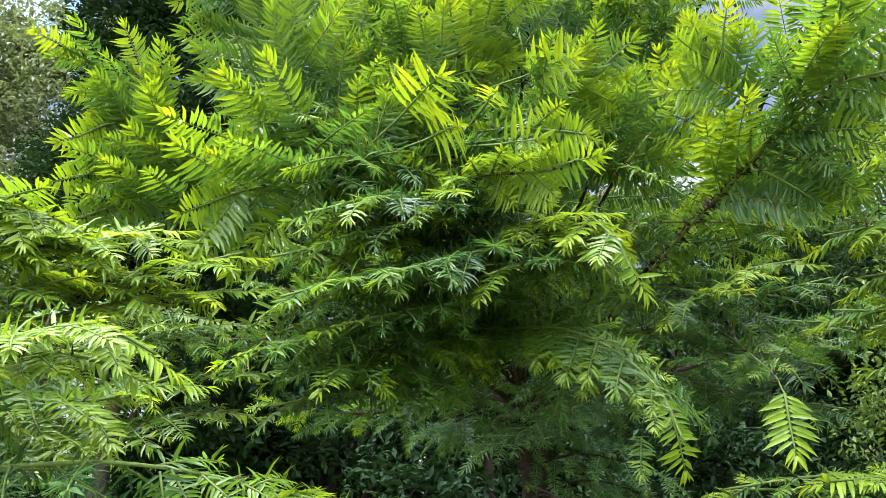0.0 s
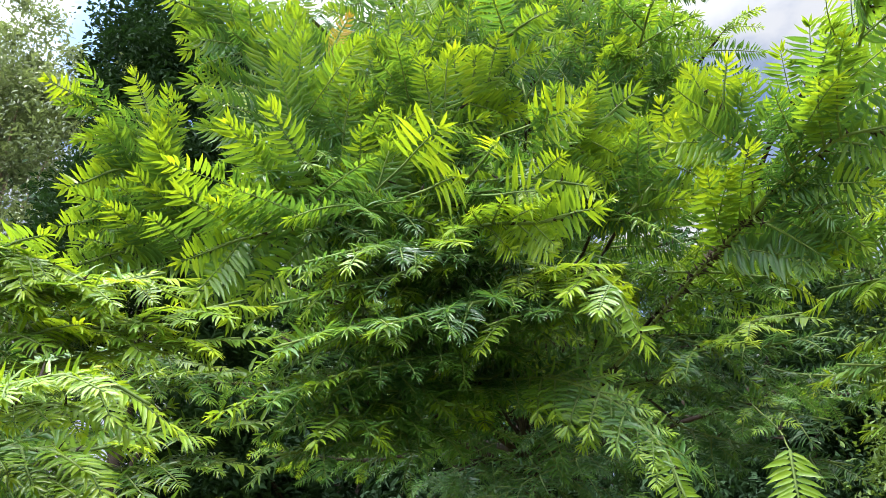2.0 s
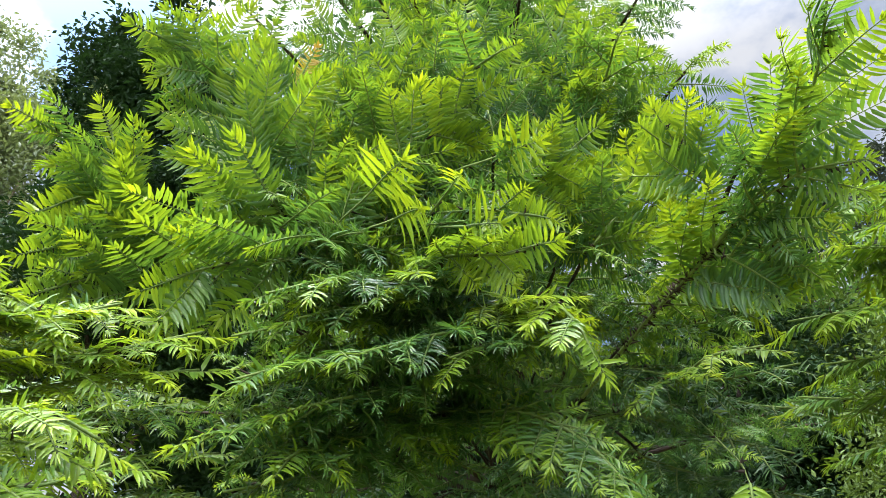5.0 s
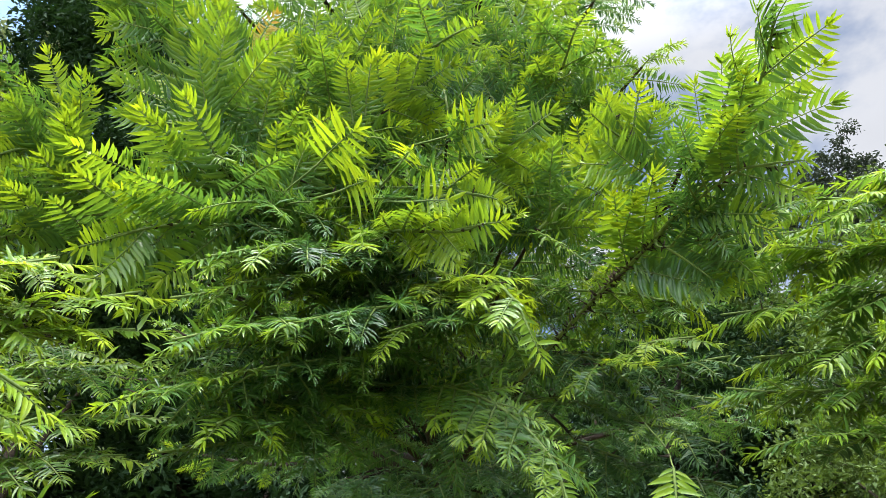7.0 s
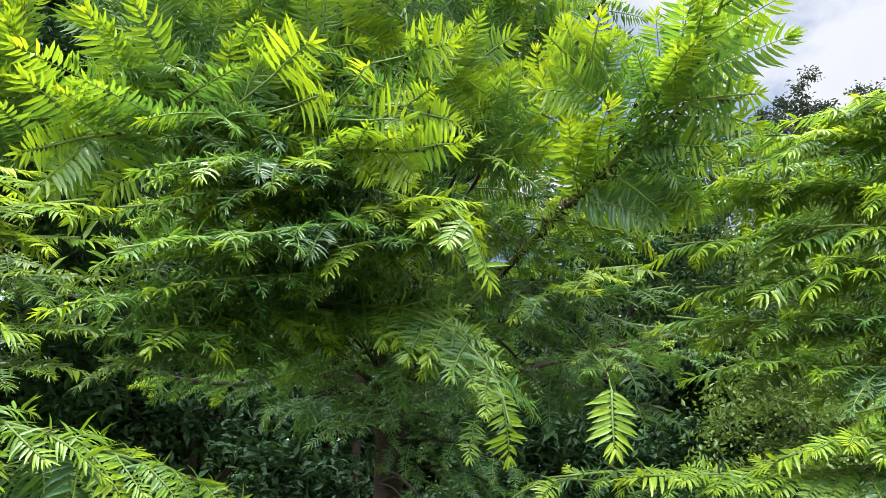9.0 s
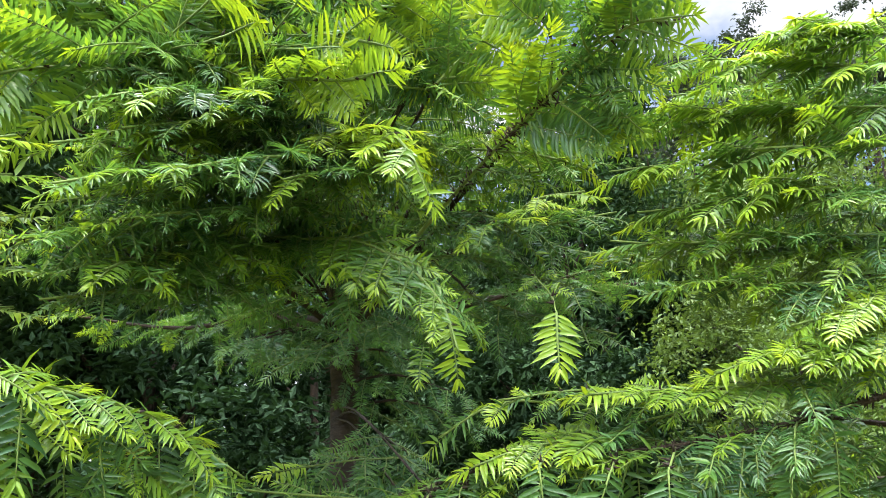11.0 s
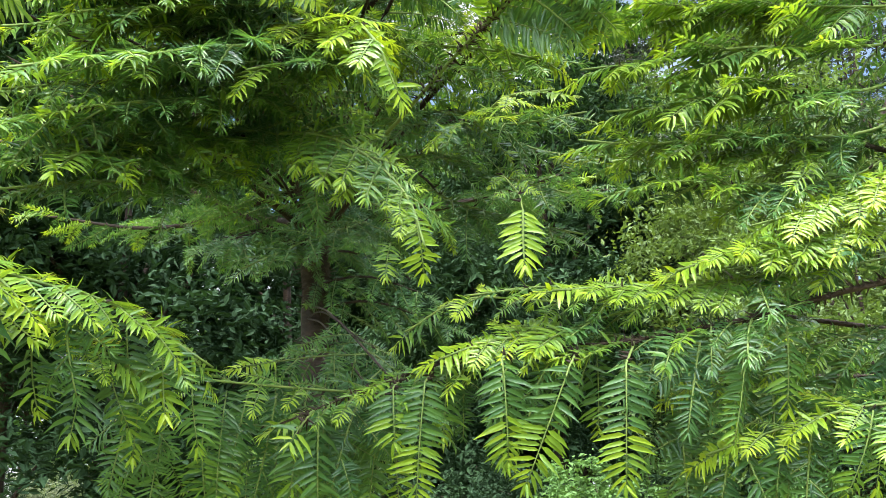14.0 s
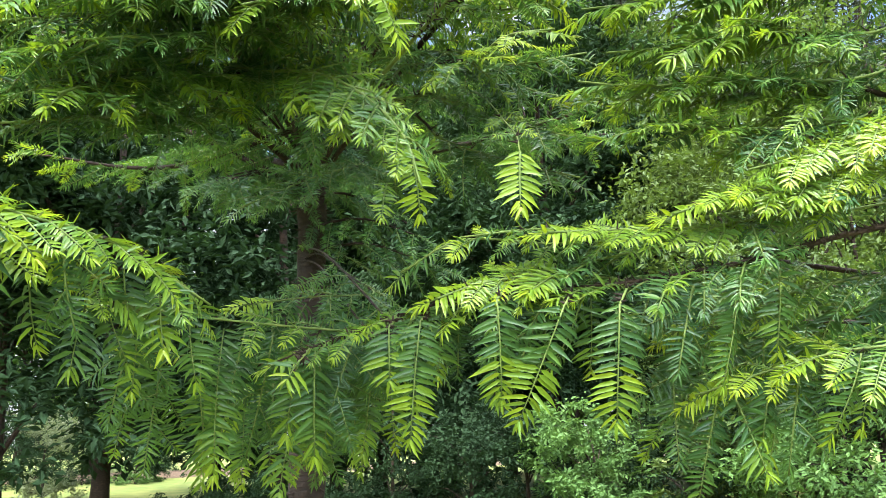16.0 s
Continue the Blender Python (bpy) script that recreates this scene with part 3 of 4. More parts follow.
# low DARK shrubs at 20 to 27 degrees are added as the pale bush's base shade
SHRUBS = ((24.8, 34, 5.3, 2.0, GUM), (21.6, 36, 4.2, 1.5, GUM), (28.4, 35, 5.0, 2.2, SHRUB), (26.5, 32.5, 1.8, 1.4, DARK), (23.2, 32, 1.6, 1.4, DARK), (20.2, 32.5, 1.7, 1.3, DARK), (9.5, 37, 4.4, 1.7, OLIVE), (12, 33, 3.6, 2.2, DARK), (16.5, 31, 4.0, 2.4, DARK), (14.3, 36, 5.0, 2.6, DARK), (19, 33, 4.4, 2.2, DARK), (14, 40, 2.4, 1.6, OLIVE), (5, 30, 1.2, 1.0, SHRUB), (0, 16, 2.4, 1.5, DARK), (-6, 14, 2.6, 1.5, DARK), (-12, 13, 2.8, 1.5, DARK), (-17.5, 12, 2.4, 1.3, DARK), (-21, 11, 2.0, 1.1, DARK),
          (-25.5, 10, 2.0, 1.0, SHRUB), (-29, 11, 2.2, 1.2, SHRUB), (-33, 10, 2.6, 1.2, DARK), (-43.5, 9.5, 6.6, 2.2, OLIVE), (-38, 10.5, 6.6, 2.0, OLIVE), (-37, 10, 2.3, 1.2, OLIVE), (-42, 9, 2.6, 1.3, SHRUB), (-48, 9, 3.0, 1.4, DARK), (20, 25, 2.6, 1.6, DARK), (10.3, 24, 3.0, 1.2, GUM), (13.2, 31, 2.6, 2.0, DARK), (10.8, 32, 2.4, 2.0, DARK), (8.2, 31, 2.6, 2.0, DARK), (5.6, 32, 2.4, 2.0, DARK))
# DARK shrubs from -12 to -21 degrees carry the shade in their leaf colour
for i, (az, d, h, r, mat) in enumerate(SHRUBS):
    broad_tree("garden_shrub", "leafy garden shrub at the edge of the lawn", "shrub", *polar(az, d), h, -0.5, r, mat, BARK, 0.075, 150, 64, 60 + i, trunk_r=0.04, hollow=0.25, lobes=8)
BELT = [broad_tree("far_tree", "far dense green tree closing the garden", "tree", 0, 0, 11.2 + k, -0.4, 3.8, (DARK, SHRUB, DARK)[k], BARK, 0.46, 170, 20, 90 + k, hollow=0.1, lobes=7) for k in range(3)]
spots = [(az, 21.5) for az in range(-56, 57, 8)] + [(az + 4, 27) for az in range(-56, 57, 16)] + [(az, 24) for az in range(75, 290, 43)]
for k, (az, d) in enumerate(spots):
    far = 1.85 if 1 < az < 30 else 1.0              # the lawn runs further back here
    m = pose(*polar(az, d * far + 1.2 * math.sin(az * 1.7)), 0, 0, 0, az * 37 % 360) @ Matrix.Scale(far ** 0.8, 4)
    if k < 3:
        BELT[k].matrix_basis = m
    else:
        copy_thing(BELT[k % 3], m)
HEDGE = [broad_tree("low_bush", "low dark bush under the far trees", "bush", 0, 0, 3.0 + 0.5 * k, -0.9, 1.9, (DARK, SHRUB)[k], BARK, 0.25, 90, 20, 120 + k, trunk_r=0.05, hollow=0.1, lobes=4) for k in range(2)]
for k, az in enumerate(range(-60, 61, 5)):
    m = pose(*polar(az, (42 if 1 < az < 33 else 19) + 0.8 * math.sin(az * 2.3)), 0, 0, 0, az * 53 % 360)
    if k < 2:
        HEDGE[k].matrix_basis = m
    else:
        copy_thing(HEDGE[k % 2], m)
for ob in [o for o in scene.objects if o.name.startswith("low_bush")]:
    tagged(ob, group="bushes under the far trees")
for ob in [o for o in scene.objects if o.name.startswith("far_tree")]:
    tagged(ob, group="trees round the garden")


# ---------------------------------------------------------------- the conifers
TX, TY = 0.426, 3.575
TREE = tree_base(TX, TY, 6.9, 0.085, "young conifer with glossy lance-shaped leaves and bright new shoots")
LEFT = tree_base(-2.35, 1.55, 2.75, 0.06, "young conifer with drooping leafy branches over the lawn")
RIGHT = tree_base(2.55, 1.25, 3.0, 0.06, "young conifer with spreading leafy branches and lime-green tips")
LEFT_ROOT_LOW, LEFT_ROOT_HIGH = (-2.35, 1.55, 1.8), (-2.35, 1.55, 2.4)
RIGHT_ROOT_LOW, RIGHT_ROOT_HIGH = (2.55, 1.25, 2.1), (2.55, 1.25, 2.6)


def branch(tree, points, pairs=6, length=0.12, kinds=("mid", "new"), tip_kind="new", tip=0.12, layers=1, face=0.6, angle=50, r0=0.0058, r1=0.0022, bristle=12, hang=None, aim=None, bare=0.0):
    """A limb from the trunk whose outer part carries leafy shoots in two ranks, spread in one plane.
    hang: how many pendulous shoots it has, and their lengths; aim: where the shoot at its tip ends; bare: its leafless share."""
    root, near, nxt = Vector(points[0]), Vector(points[1]), Vector(points[2] if len(points) > 2 else aim or points[1])
    back = root - near
    if back.length > 0.6:                                  # even spacing keeps the curve from swinging out
        gate = near + back.normalized() * max(0.08, (nxt - near).length) + Vector((0, 0, 0.02))
        points = [root, root.lerp(gate, 0.4) + Vector((0, 0, 0.05)), gate] + list(points[1:])
        lead = 3
    else:
        lead = 1
    limb, run = limb_of(tree, points, r0, r1, 8 + 5 * len(points), bristle)
    rng = random.Random(int(abs(points[1][0]) * 7919 + points[1][2] * 104729 + abs(points[-1][0]) * 15485863) % 99991)
    first = min(range(len(run) - 2), key=lambda i: (run[i] - Vector(points[lead])).length)
    if first > 4 and (run[first] - run[0]).length > 0.5:                                          # older shoots further in, their dark leaf tones also standing in for shade
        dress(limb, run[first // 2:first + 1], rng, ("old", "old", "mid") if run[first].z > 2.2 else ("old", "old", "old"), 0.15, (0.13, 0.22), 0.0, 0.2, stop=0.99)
    part = run[first:]
    spans = [(b - a).length for a, b in zip(part, part[1:])]
    total = sum(spans)

    def at(f):
        s = f * total
        for i, d in enumerate(spans):
            if s <= d or i == len(spans) - 1:
                return part[i].lerp(part[i + 1], min(1, s / d)), (part[i + 1] - part[i]).normalized()
            s -= d

    end = 1 - 0.7 * min(tip, total * 0.5) / total
    for i in range(pairs * 2):
        f = bare + (end - bare) * (i + rng.uniform(0.2, 0.8)) / (pairs * 2)
        p, t = at(f)
        n = Vector((rng.gauss(0, 0.22), face + rng.gauss(0, 0.18), 0.8)).normalized()
        lat = t.cross(n).normalized() * (1 if i % 2 else -1)
        a = radians(rng.gauss(angle, 9))
        d = (t * math.cos(a) + lat * math.sin(a) + Vector((0, 0, rng.gauss(-0.04, 0.10)))).normalized()
        ln = length * (1.15 - 0.45 * f) * rng.uniform(0.75, 1.2)
        spray(limb, p, p + d * ln, kinds[0] if f < 0.3 else kinds[1] if rng.random() < 0.85 else kinds[0], n)
        for k in range(layers - 1):
            o = p + Vector((rng.gauss(0, 0.03), rng.uniform(0.05, 0.16), rng.gauss(0, 0.03)))
            e = (d + Vector((rng.gauss(0, 0.25), rng.gauss(0, 0.2), rng.gauss(0, 0.2)))).normalized()
            spray(limb, o, o + e * ln * rng.uniform(0.8, 1.1), rng.choice((kinds[0], kinds[1], "mid")), n)
    if hang:
        count, low, high = hang
        for i in range(count):
            f = bare + (0.98 - bare) * (i + rng.uniform(0.1, 0.9)) / count
            p, t = at(f)
            p = p + Vector((0, rng.uniform(-0.03, 0.06), -0.01))
            d = Vector((rng.gauss(0, 0.14) + t.x * 0.12, rng.gauss(0, 0.12), -1)).normalized()
            spray(limb, p, p + d * rng.uniform(low, high), "hang" if rng.random() < 0.75 else "old", (rng.gauss(0, 0.3), -1, 0.15))
    if aim:
        n = (rng.gauss(0, 0.1), face, 0.5)
        if tip_kind == "tip":
            loose_spray(limb, run[-1], aim, n, rng.randrange(1000))
        else:
            spray(limb, run[-1], aim, tip_kind, n)
    elif pairs == 0:
        spray(limb, run[-1], run[-1] + (run[-1] - run[-3]).normalized() * tip, tip_kind, (rng.gauss(0, 0.1), face, 0.8))
    else:
        p, t = at(end)
        spray(limb, p, run[-1] + t * tip * 0.3, tip_kind, (rng.gauss(0, 0.15), face, 0.8))
    return limb


# left crown
branch(TREE, [on_trunk(3.0), (-0.260, 1.422, 2.668), (-0.385, 1.436, 2.857), (-0.457, 1.431, 3.051), (-0.512, 1.417, 3.257)], pairs=5, length=0.21, angle=38, face=0.75, kinds=('frond', 'frond'), layers=1)
branch(TREE, [on_trunk(3.05), (-0.289, 1.428, 2.703), (-0.390, 1.436, 2.918), (-0.367, 1.449, 3.089), (-0.343, 1.443, 3.227)], pairs=5, length=0.2, angle=38, face=0.75, kinds=('frond', 'frond'), layers=1)
branch(TREE, [on_trunk(2.95), (-0.315, 1.424, 2.716), (-0.230, 1.453, 2.865), (-0.127, 1.462, 2.933), (-0.047, 1.470, 2.991)], pairs=4, length=0.19, angle=38, face=0.75, kinds=('frond', 'frond'), layers=1)
branch(TREE, [on_trunk(3.1), (-0.322, 1.432, 2.770), (-0.292, 1.451, 2.960), (-0.239, 1.458, 3.151)], pairs=4, length=0.2, angle=38, face=0.75, kinds=('frond', 'frond'), tip_kind='rusty', layers=1)
branch(TREE, [on_trunk(2.8), (-0.204, 1.416, 2.604), (-0.302, 1.409, 2.621), (-0.380, 1.390, 2.600), (-0.416, 1.355, 2.505)], pairs=4, length=0.2, angle=38, face=0.75, kinds=('frond', 'frond'), layers=1)
branch(TREE, [on_trunk(3.15), (-0.194, 1.391, 2.516), (-0.315, 1.368, 2.494), (-0.384, 1.345, 2.460), (-0.451, 1.316, 2.410)], pairs=4, length=0.19, angle=38, face=0.75, kinds=('frond', 'frond'), layers=1)
branch(TREE, [on_trunk(2.8), (-0.211, 1.428, 2.673), (-0.145, 1.451, 2.788), (-0.070, 1.465, 2.859)], pairs=4, length=0.19, angle=38, face=0.75, kinds=('mid', 'mid'), layers=1)
branch(TREE, [on_trunk(2.75), (-0.223, 1.402, 2.566), (-0.154, 1.411, 2.587), (-0.046, 1.416, 2.577)], pairs=4, length=0.2, angle=38, face=0.75, kinds=('mid', 'mid'), layers=1)
# upper left tips
branch(TREE, [on_trunk(3.3), (-0.441, 1.438, 3.078), (-0.547, 1.416, 3.162), (-0.640, 1.395, 3.199)], pairs=4, length=0.12, angle=38, face=0.75, kinds=('frond', 'frond'), layers=1)
# left lobe
branch(TREE, [on_trunk(2.75), (-0.584, 1.648, 2.710), (-0.699, 1.597, 2.843), (-0.806, 1.553, 2.951), (-0.913, 1.501, 3.006)], pairs=5, length=0.15, angle=38, face=0.75, kinds=('frond', 'frond'), layers=1)
branch(TREE, [on_trunk(2.8), (-0.618, 1.626, 2.779), (-0.696, 1.588, 2.908), (-0.746, 1.547, 3.042)], pairs=4, length=0.15, angle=38, face=0.75, kinds=('frond', 'frond'), layers=1)
branch(TREE, [on_trunk(3.15), (-0.615, 1.634, 2.751), (-0.754, 1.589, 2.819), (-0.844, 1.561, 2.755)], pairs=4, length=0.15, angle=38, face=0.75, kinds=('frond', 'frond'), layers=1)
# lower left lobe
branch(TREE, [on_trunk(3.1), (-0.553, 1.653, 2.681), (-0.705, 1.606, 2.698), (-0.836, 1.562, 2.644)], pairs=4, length=0.15, angle=38, face=0.75, kinds=('frond', 'frond'), layers=1)
branch(TREE, [on_trunk(3.05), (-0.553, 1.653, 2.601), (-0.698, 1.609, 2.597), (-0.807, 1.567, 2.534)], pairs=4, length=0.15, angle=38, face=0.75, kinds=('frond', 'frond'), layers=1)
# bright forward fronds
branch(TREE, [on_trunk(2.9), (-0.143, 1.397, 2.569), (-0.042, 1.198, 2.549)], pairs=0, r0=0.0035, tip_kind='big', tip=0.125, face=1.1)
branch(TREE, [on_trunk(2.85), (-0.085, 1.382, 2.566), (0.004, 1.215, 2.499)], pairs=0, r0=0.0035, tip_kind='big', tip=0.13, face=1.1)
branch(TREE, [on_trunk(2.95), (0.063, 1.403, 2.617), (0.112, 1.223, 2.586)], pairs=0, r0=0.0035, tip_kind='big', tip=0.08, face=1.1)
branch(TREE, [on_trunk(2.85), (0.052, 1.394, 2.594), (0.141, 1.254, 2.512)], pairs=0, r0=0.0035, tip_kind='big', tip=0.11, face=1.1)
branch(TREE, [on_trunk(3.15), (0.021, 1.577, 2.609), (0.178, 1.416, 2.521)], pairs=0, r0=0.0035, tip_kind='big', tip=0.12, face=1.1)
branch(TREE, [on_trunk(2.75), (0.092, 1.343, 2.493), (0.214, 1.230, 2.433), (0.269, 1.179, 2.424)], pairs=5, length=0.09, face=0.75, kinds=('new', 'new'))
branch(TREE, [on_trunk(3.1), (0.104, 1.450, 2.784), (0.210, 1.306, 2.729)], pairs=0, r0=0.0035, tip_kind='big', tip=0.125, face=1.1)
branch(TREE, [on_trunk(3.0), (0.153, 1.333, 2.607), (0.275, 1.216, 2.509)], pairs=1, length=0.09, face=0.75, kinds=('new', 'new'), tip_kind='new', tip=0.1)
# fronds behind them
branch(TREE, [on_trunk(2.9), (-0.134, 1.346, 2.520), (-0.074, 1.363, 2.576), (0.008, 1.378, 2.680)], pairs=6, length=0.12, face=0.75, kinds=('mid', 'mid'), layers=1)
branch(TREE, [on_trunk(3.2), (0.001, 1.394, 2.771), (0.118, 1.394, 2.907), (0.193, 1.385, 2.983)], pairs=7, length=0.115, face=0.75, kinds=('mid', 'new'), layers=1)
branch(TREE, [on_trunk(3.1), (0.224, 1.349, 2.659), (0.334, 1.347, 2.736), (0.422, 1.334, 2.819)], pairs=7, length=0.115, face=0.75, kinds=('mid', 'new'), layers=1)
# bright hanging tip
branch(TREE, [on_trunk(2.75), (0.150, 1.472, 2.428), (0.268, 1.301, 2.382), (0.319, 1.225, 2.296), (0.358, 1.237, 2.216)], pairs=7, length=0.11, kinds=('new', 'new'), layers=1, face=-0.3)
branch(TREE, [on_trunk(3.15), (0.165, 1.483, 2.408), (0.249, 1.318, 2.358), (0.301, 1.262, 2.279)], pairs=5, length=0.09, kinds=('new', 'new'), face=-0.3)
# bright right lobe
branch(TREE, [on_trunk(2.9), (0.425, 1.412, 2.578), (0.551, 1.429, 2.745), (0.628, 1.442, 2.875), (0.667, 1.445, 2.978)], pairs=7, length=0.12, face=0.75, kinds=('mid', 'new'), layers=1)
branch(TREE, [on_trunk(2.85), (0.367, 1.422, 2.585), (0.458, 1.439, 2.704), (0.527, 1.451, 2.812)], pairs=6, length=0.12, face=0.75, kinds=('mid', 'new'), layers=1)
branch(TREE, [on_trunk(2.8), (0.287, 1.445, 2.629), (0.353, 1.446, 2.661), (0.409, 1.449, 2.708)], pairs=5, length=0.1, face=0.75, kinds=('mid', 'new'), layers=1)
# shaded boughs on the left, the shade deepened by dark old-leaf colours
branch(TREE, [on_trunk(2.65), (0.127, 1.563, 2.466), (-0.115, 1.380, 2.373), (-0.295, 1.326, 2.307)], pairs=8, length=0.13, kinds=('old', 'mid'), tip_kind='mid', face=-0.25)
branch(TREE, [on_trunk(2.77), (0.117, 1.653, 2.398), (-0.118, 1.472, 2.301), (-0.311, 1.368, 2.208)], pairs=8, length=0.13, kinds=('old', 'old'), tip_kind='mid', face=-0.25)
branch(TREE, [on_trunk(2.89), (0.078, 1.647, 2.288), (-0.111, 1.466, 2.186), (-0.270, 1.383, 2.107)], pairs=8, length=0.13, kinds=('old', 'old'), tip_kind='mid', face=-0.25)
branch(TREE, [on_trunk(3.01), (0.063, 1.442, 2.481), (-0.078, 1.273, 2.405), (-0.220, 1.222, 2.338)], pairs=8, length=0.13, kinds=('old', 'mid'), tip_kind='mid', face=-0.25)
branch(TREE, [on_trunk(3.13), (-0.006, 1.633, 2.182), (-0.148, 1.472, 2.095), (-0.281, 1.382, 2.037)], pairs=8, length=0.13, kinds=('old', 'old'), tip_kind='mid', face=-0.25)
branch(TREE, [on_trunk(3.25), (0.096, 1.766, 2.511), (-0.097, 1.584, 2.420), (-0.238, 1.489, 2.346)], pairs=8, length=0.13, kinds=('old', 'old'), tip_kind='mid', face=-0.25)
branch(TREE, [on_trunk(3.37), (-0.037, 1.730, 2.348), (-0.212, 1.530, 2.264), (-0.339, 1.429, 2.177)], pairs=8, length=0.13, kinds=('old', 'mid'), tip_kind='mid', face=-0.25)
# shaded boughs on the right, coloured as old leaves to deepen the shade
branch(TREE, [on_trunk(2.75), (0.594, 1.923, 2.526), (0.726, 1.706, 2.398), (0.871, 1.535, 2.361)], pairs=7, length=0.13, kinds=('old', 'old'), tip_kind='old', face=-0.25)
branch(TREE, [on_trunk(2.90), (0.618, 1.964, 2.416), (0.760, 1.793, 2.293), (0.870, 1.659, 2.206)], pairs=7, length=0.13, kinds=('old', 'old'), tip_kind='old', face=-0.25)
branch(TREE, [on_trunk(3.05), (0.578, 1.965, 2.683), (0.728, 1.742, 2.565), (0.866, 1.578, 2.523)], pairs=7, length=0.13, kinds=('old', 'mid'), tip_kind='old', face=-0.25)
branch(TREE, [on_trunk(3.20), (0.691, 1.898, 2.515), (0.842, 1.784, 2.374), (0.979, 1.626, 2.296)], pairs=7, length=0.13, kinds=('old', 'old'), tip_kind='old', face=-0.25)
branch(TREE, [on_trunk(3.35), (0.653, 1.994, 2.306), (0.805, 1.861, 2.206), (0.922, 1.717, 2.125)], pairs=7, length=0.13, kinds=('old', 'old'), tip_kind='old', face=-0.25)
# layers under the crown, old-leaf tones imitating part of its shade
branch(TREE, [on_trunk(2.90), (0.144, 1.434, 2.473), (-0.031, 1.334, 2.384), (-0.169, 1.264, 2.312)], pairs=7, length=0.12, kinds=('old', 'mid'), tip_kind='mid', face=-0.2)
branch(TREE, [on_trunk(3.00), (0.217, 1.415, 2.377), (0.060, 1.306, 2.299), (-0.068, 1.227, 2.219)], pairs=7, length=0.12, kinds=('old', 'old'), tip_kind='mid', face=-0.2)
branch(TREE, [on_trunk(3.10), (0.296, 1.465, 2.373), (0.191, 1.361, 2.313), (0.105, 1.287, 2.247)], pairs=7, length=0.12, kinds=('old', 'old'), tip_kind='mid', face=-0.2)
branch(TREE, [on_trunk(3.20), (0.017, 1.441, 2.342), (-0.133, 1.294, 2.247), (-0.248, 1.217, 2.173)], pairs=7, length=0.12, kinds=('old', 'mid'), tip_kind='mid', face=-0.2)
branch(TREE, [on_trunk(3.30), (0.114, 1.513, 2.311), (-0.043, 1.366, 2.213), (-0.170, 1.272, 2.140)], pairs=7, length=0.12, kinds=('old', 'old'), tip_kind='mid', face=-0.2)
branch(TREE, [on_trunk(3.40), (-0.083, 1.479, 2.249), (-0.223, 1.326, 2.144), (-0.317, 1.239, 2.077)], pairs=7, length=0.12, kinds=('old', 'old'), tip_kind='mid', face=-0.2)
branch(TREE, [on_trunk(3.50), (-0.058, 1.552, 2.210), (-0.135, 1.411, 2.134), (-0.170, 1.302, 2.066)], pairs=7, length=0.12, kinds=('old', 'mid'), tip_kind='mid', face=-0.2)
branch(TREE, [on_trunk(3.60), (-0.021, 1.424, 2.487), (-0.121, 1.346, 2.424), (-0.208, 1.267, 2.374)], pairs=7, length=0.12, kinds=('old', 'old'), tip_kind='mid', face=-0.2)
# glossy bough
branch(TREE, [on_trunk(2.95), (0.051, 1.695, 2.295), (0.224, 1.515, 2.242), (0.327, 1.422, 2.168), (0.401, 1.360, 2.061), (0.431, 1.343, 1.955)], pairs=17, length=0.11, kinds=('old', 'mid'), tip_kind='new', face=-0.95, layers=2, r0=0.005)
# star tip
branch(TREE, [on_trunk(3.05), (0.648, 1.680, 2.385), (0.657, 1.492, 2.354), (0.733, 1.398, 2.333)], pairs=3, length=0.075, kinds=('new', 'new'), face=-0.5)
# hanging tip
branch(TREE, [on_trunk(3.0), (0.726, 2.016, 2.472), (0.677, 1.534, 2.165), (0.636, 1.376, 2.051)], pairs=4, length=0.06, kinds=('old', 'mid'), r0=0.002, r1=0.0015, tip_kind='new', face=-1.2, aim=(0.631, 1.366, 1.94))
branch(TREE, [on_trunk(3.4), (0.038, 1.519, 2.844), (-0.051, 1.522, 3.067), (-0.148, 1.531, 3.262), (-0.238, 1.536, 3.447)], pairs=6, length=0.17, angle=38, face=0.75, kinds=('old', 'mid'))
branch(TREE, [on_trunk(3.4), (0.121, 1.521, 2.918), (0.036, 1.508, 3.156), (-0.027, 1.502, 3.365)], pairs=6, length=0.17, angle=38, face=0.75, kinds=('old', 'mid'))
branch(TREE, [on_trunk(3.4), (0.232, 1.487, 2.945), (0.202, 1.516, 3.209), (0.177, 1.507, 3.421)], pairs=6, length=0.17, angle=38, face=0.75, kinds=('old', 'mid'))
branch(TREE, [on_trunk(3.4), (-0.042, 1.446, 2.852), (-0.128, 1.450, 2.961), (-0.203, 1.468, 3.034)], pairs=6, length=0.17, angle=38, face=0.75, kinds=('mid', 'mid'))
branch(TREE, [on_trunk(3.4), (0.386, 1.574, 2.966), (0.419, 1.552, 3.206), (0.452, 1.528, 3.427)], pairs=6, length=0.17, angle=38, face=0.75, kinds=('old', 'mid'))
branch(TREE, [on_trunk(3.4), (0.511, 1.631, 2.939), (0.555, 1.583, 3.134), (0.626, 1.570, 3.339)], pairs=6, length=0.17, angle=38, face=0.75, kinds=('mid', 'mid'))
# bright boughs
branch(LEFT, [LEFT_ROOT_HIGH, (-0.794, 1.152, 2.337), (-0.669, 1.180, 2.316), (-0.577, 1.199, 2.280)], pairs=8, length=0.1, kinds=('new', 'new'), face=-0.45)
branch(LEFT, [LEFT_ROOT_HIGH, (-0.778, 1.203, 2.268), (-0.621, 1.226, 2.281), (-0.479, 1.262, 2.338)], pairs=8, length=0.1, kinds=('new', 'new'), face=-0.45)
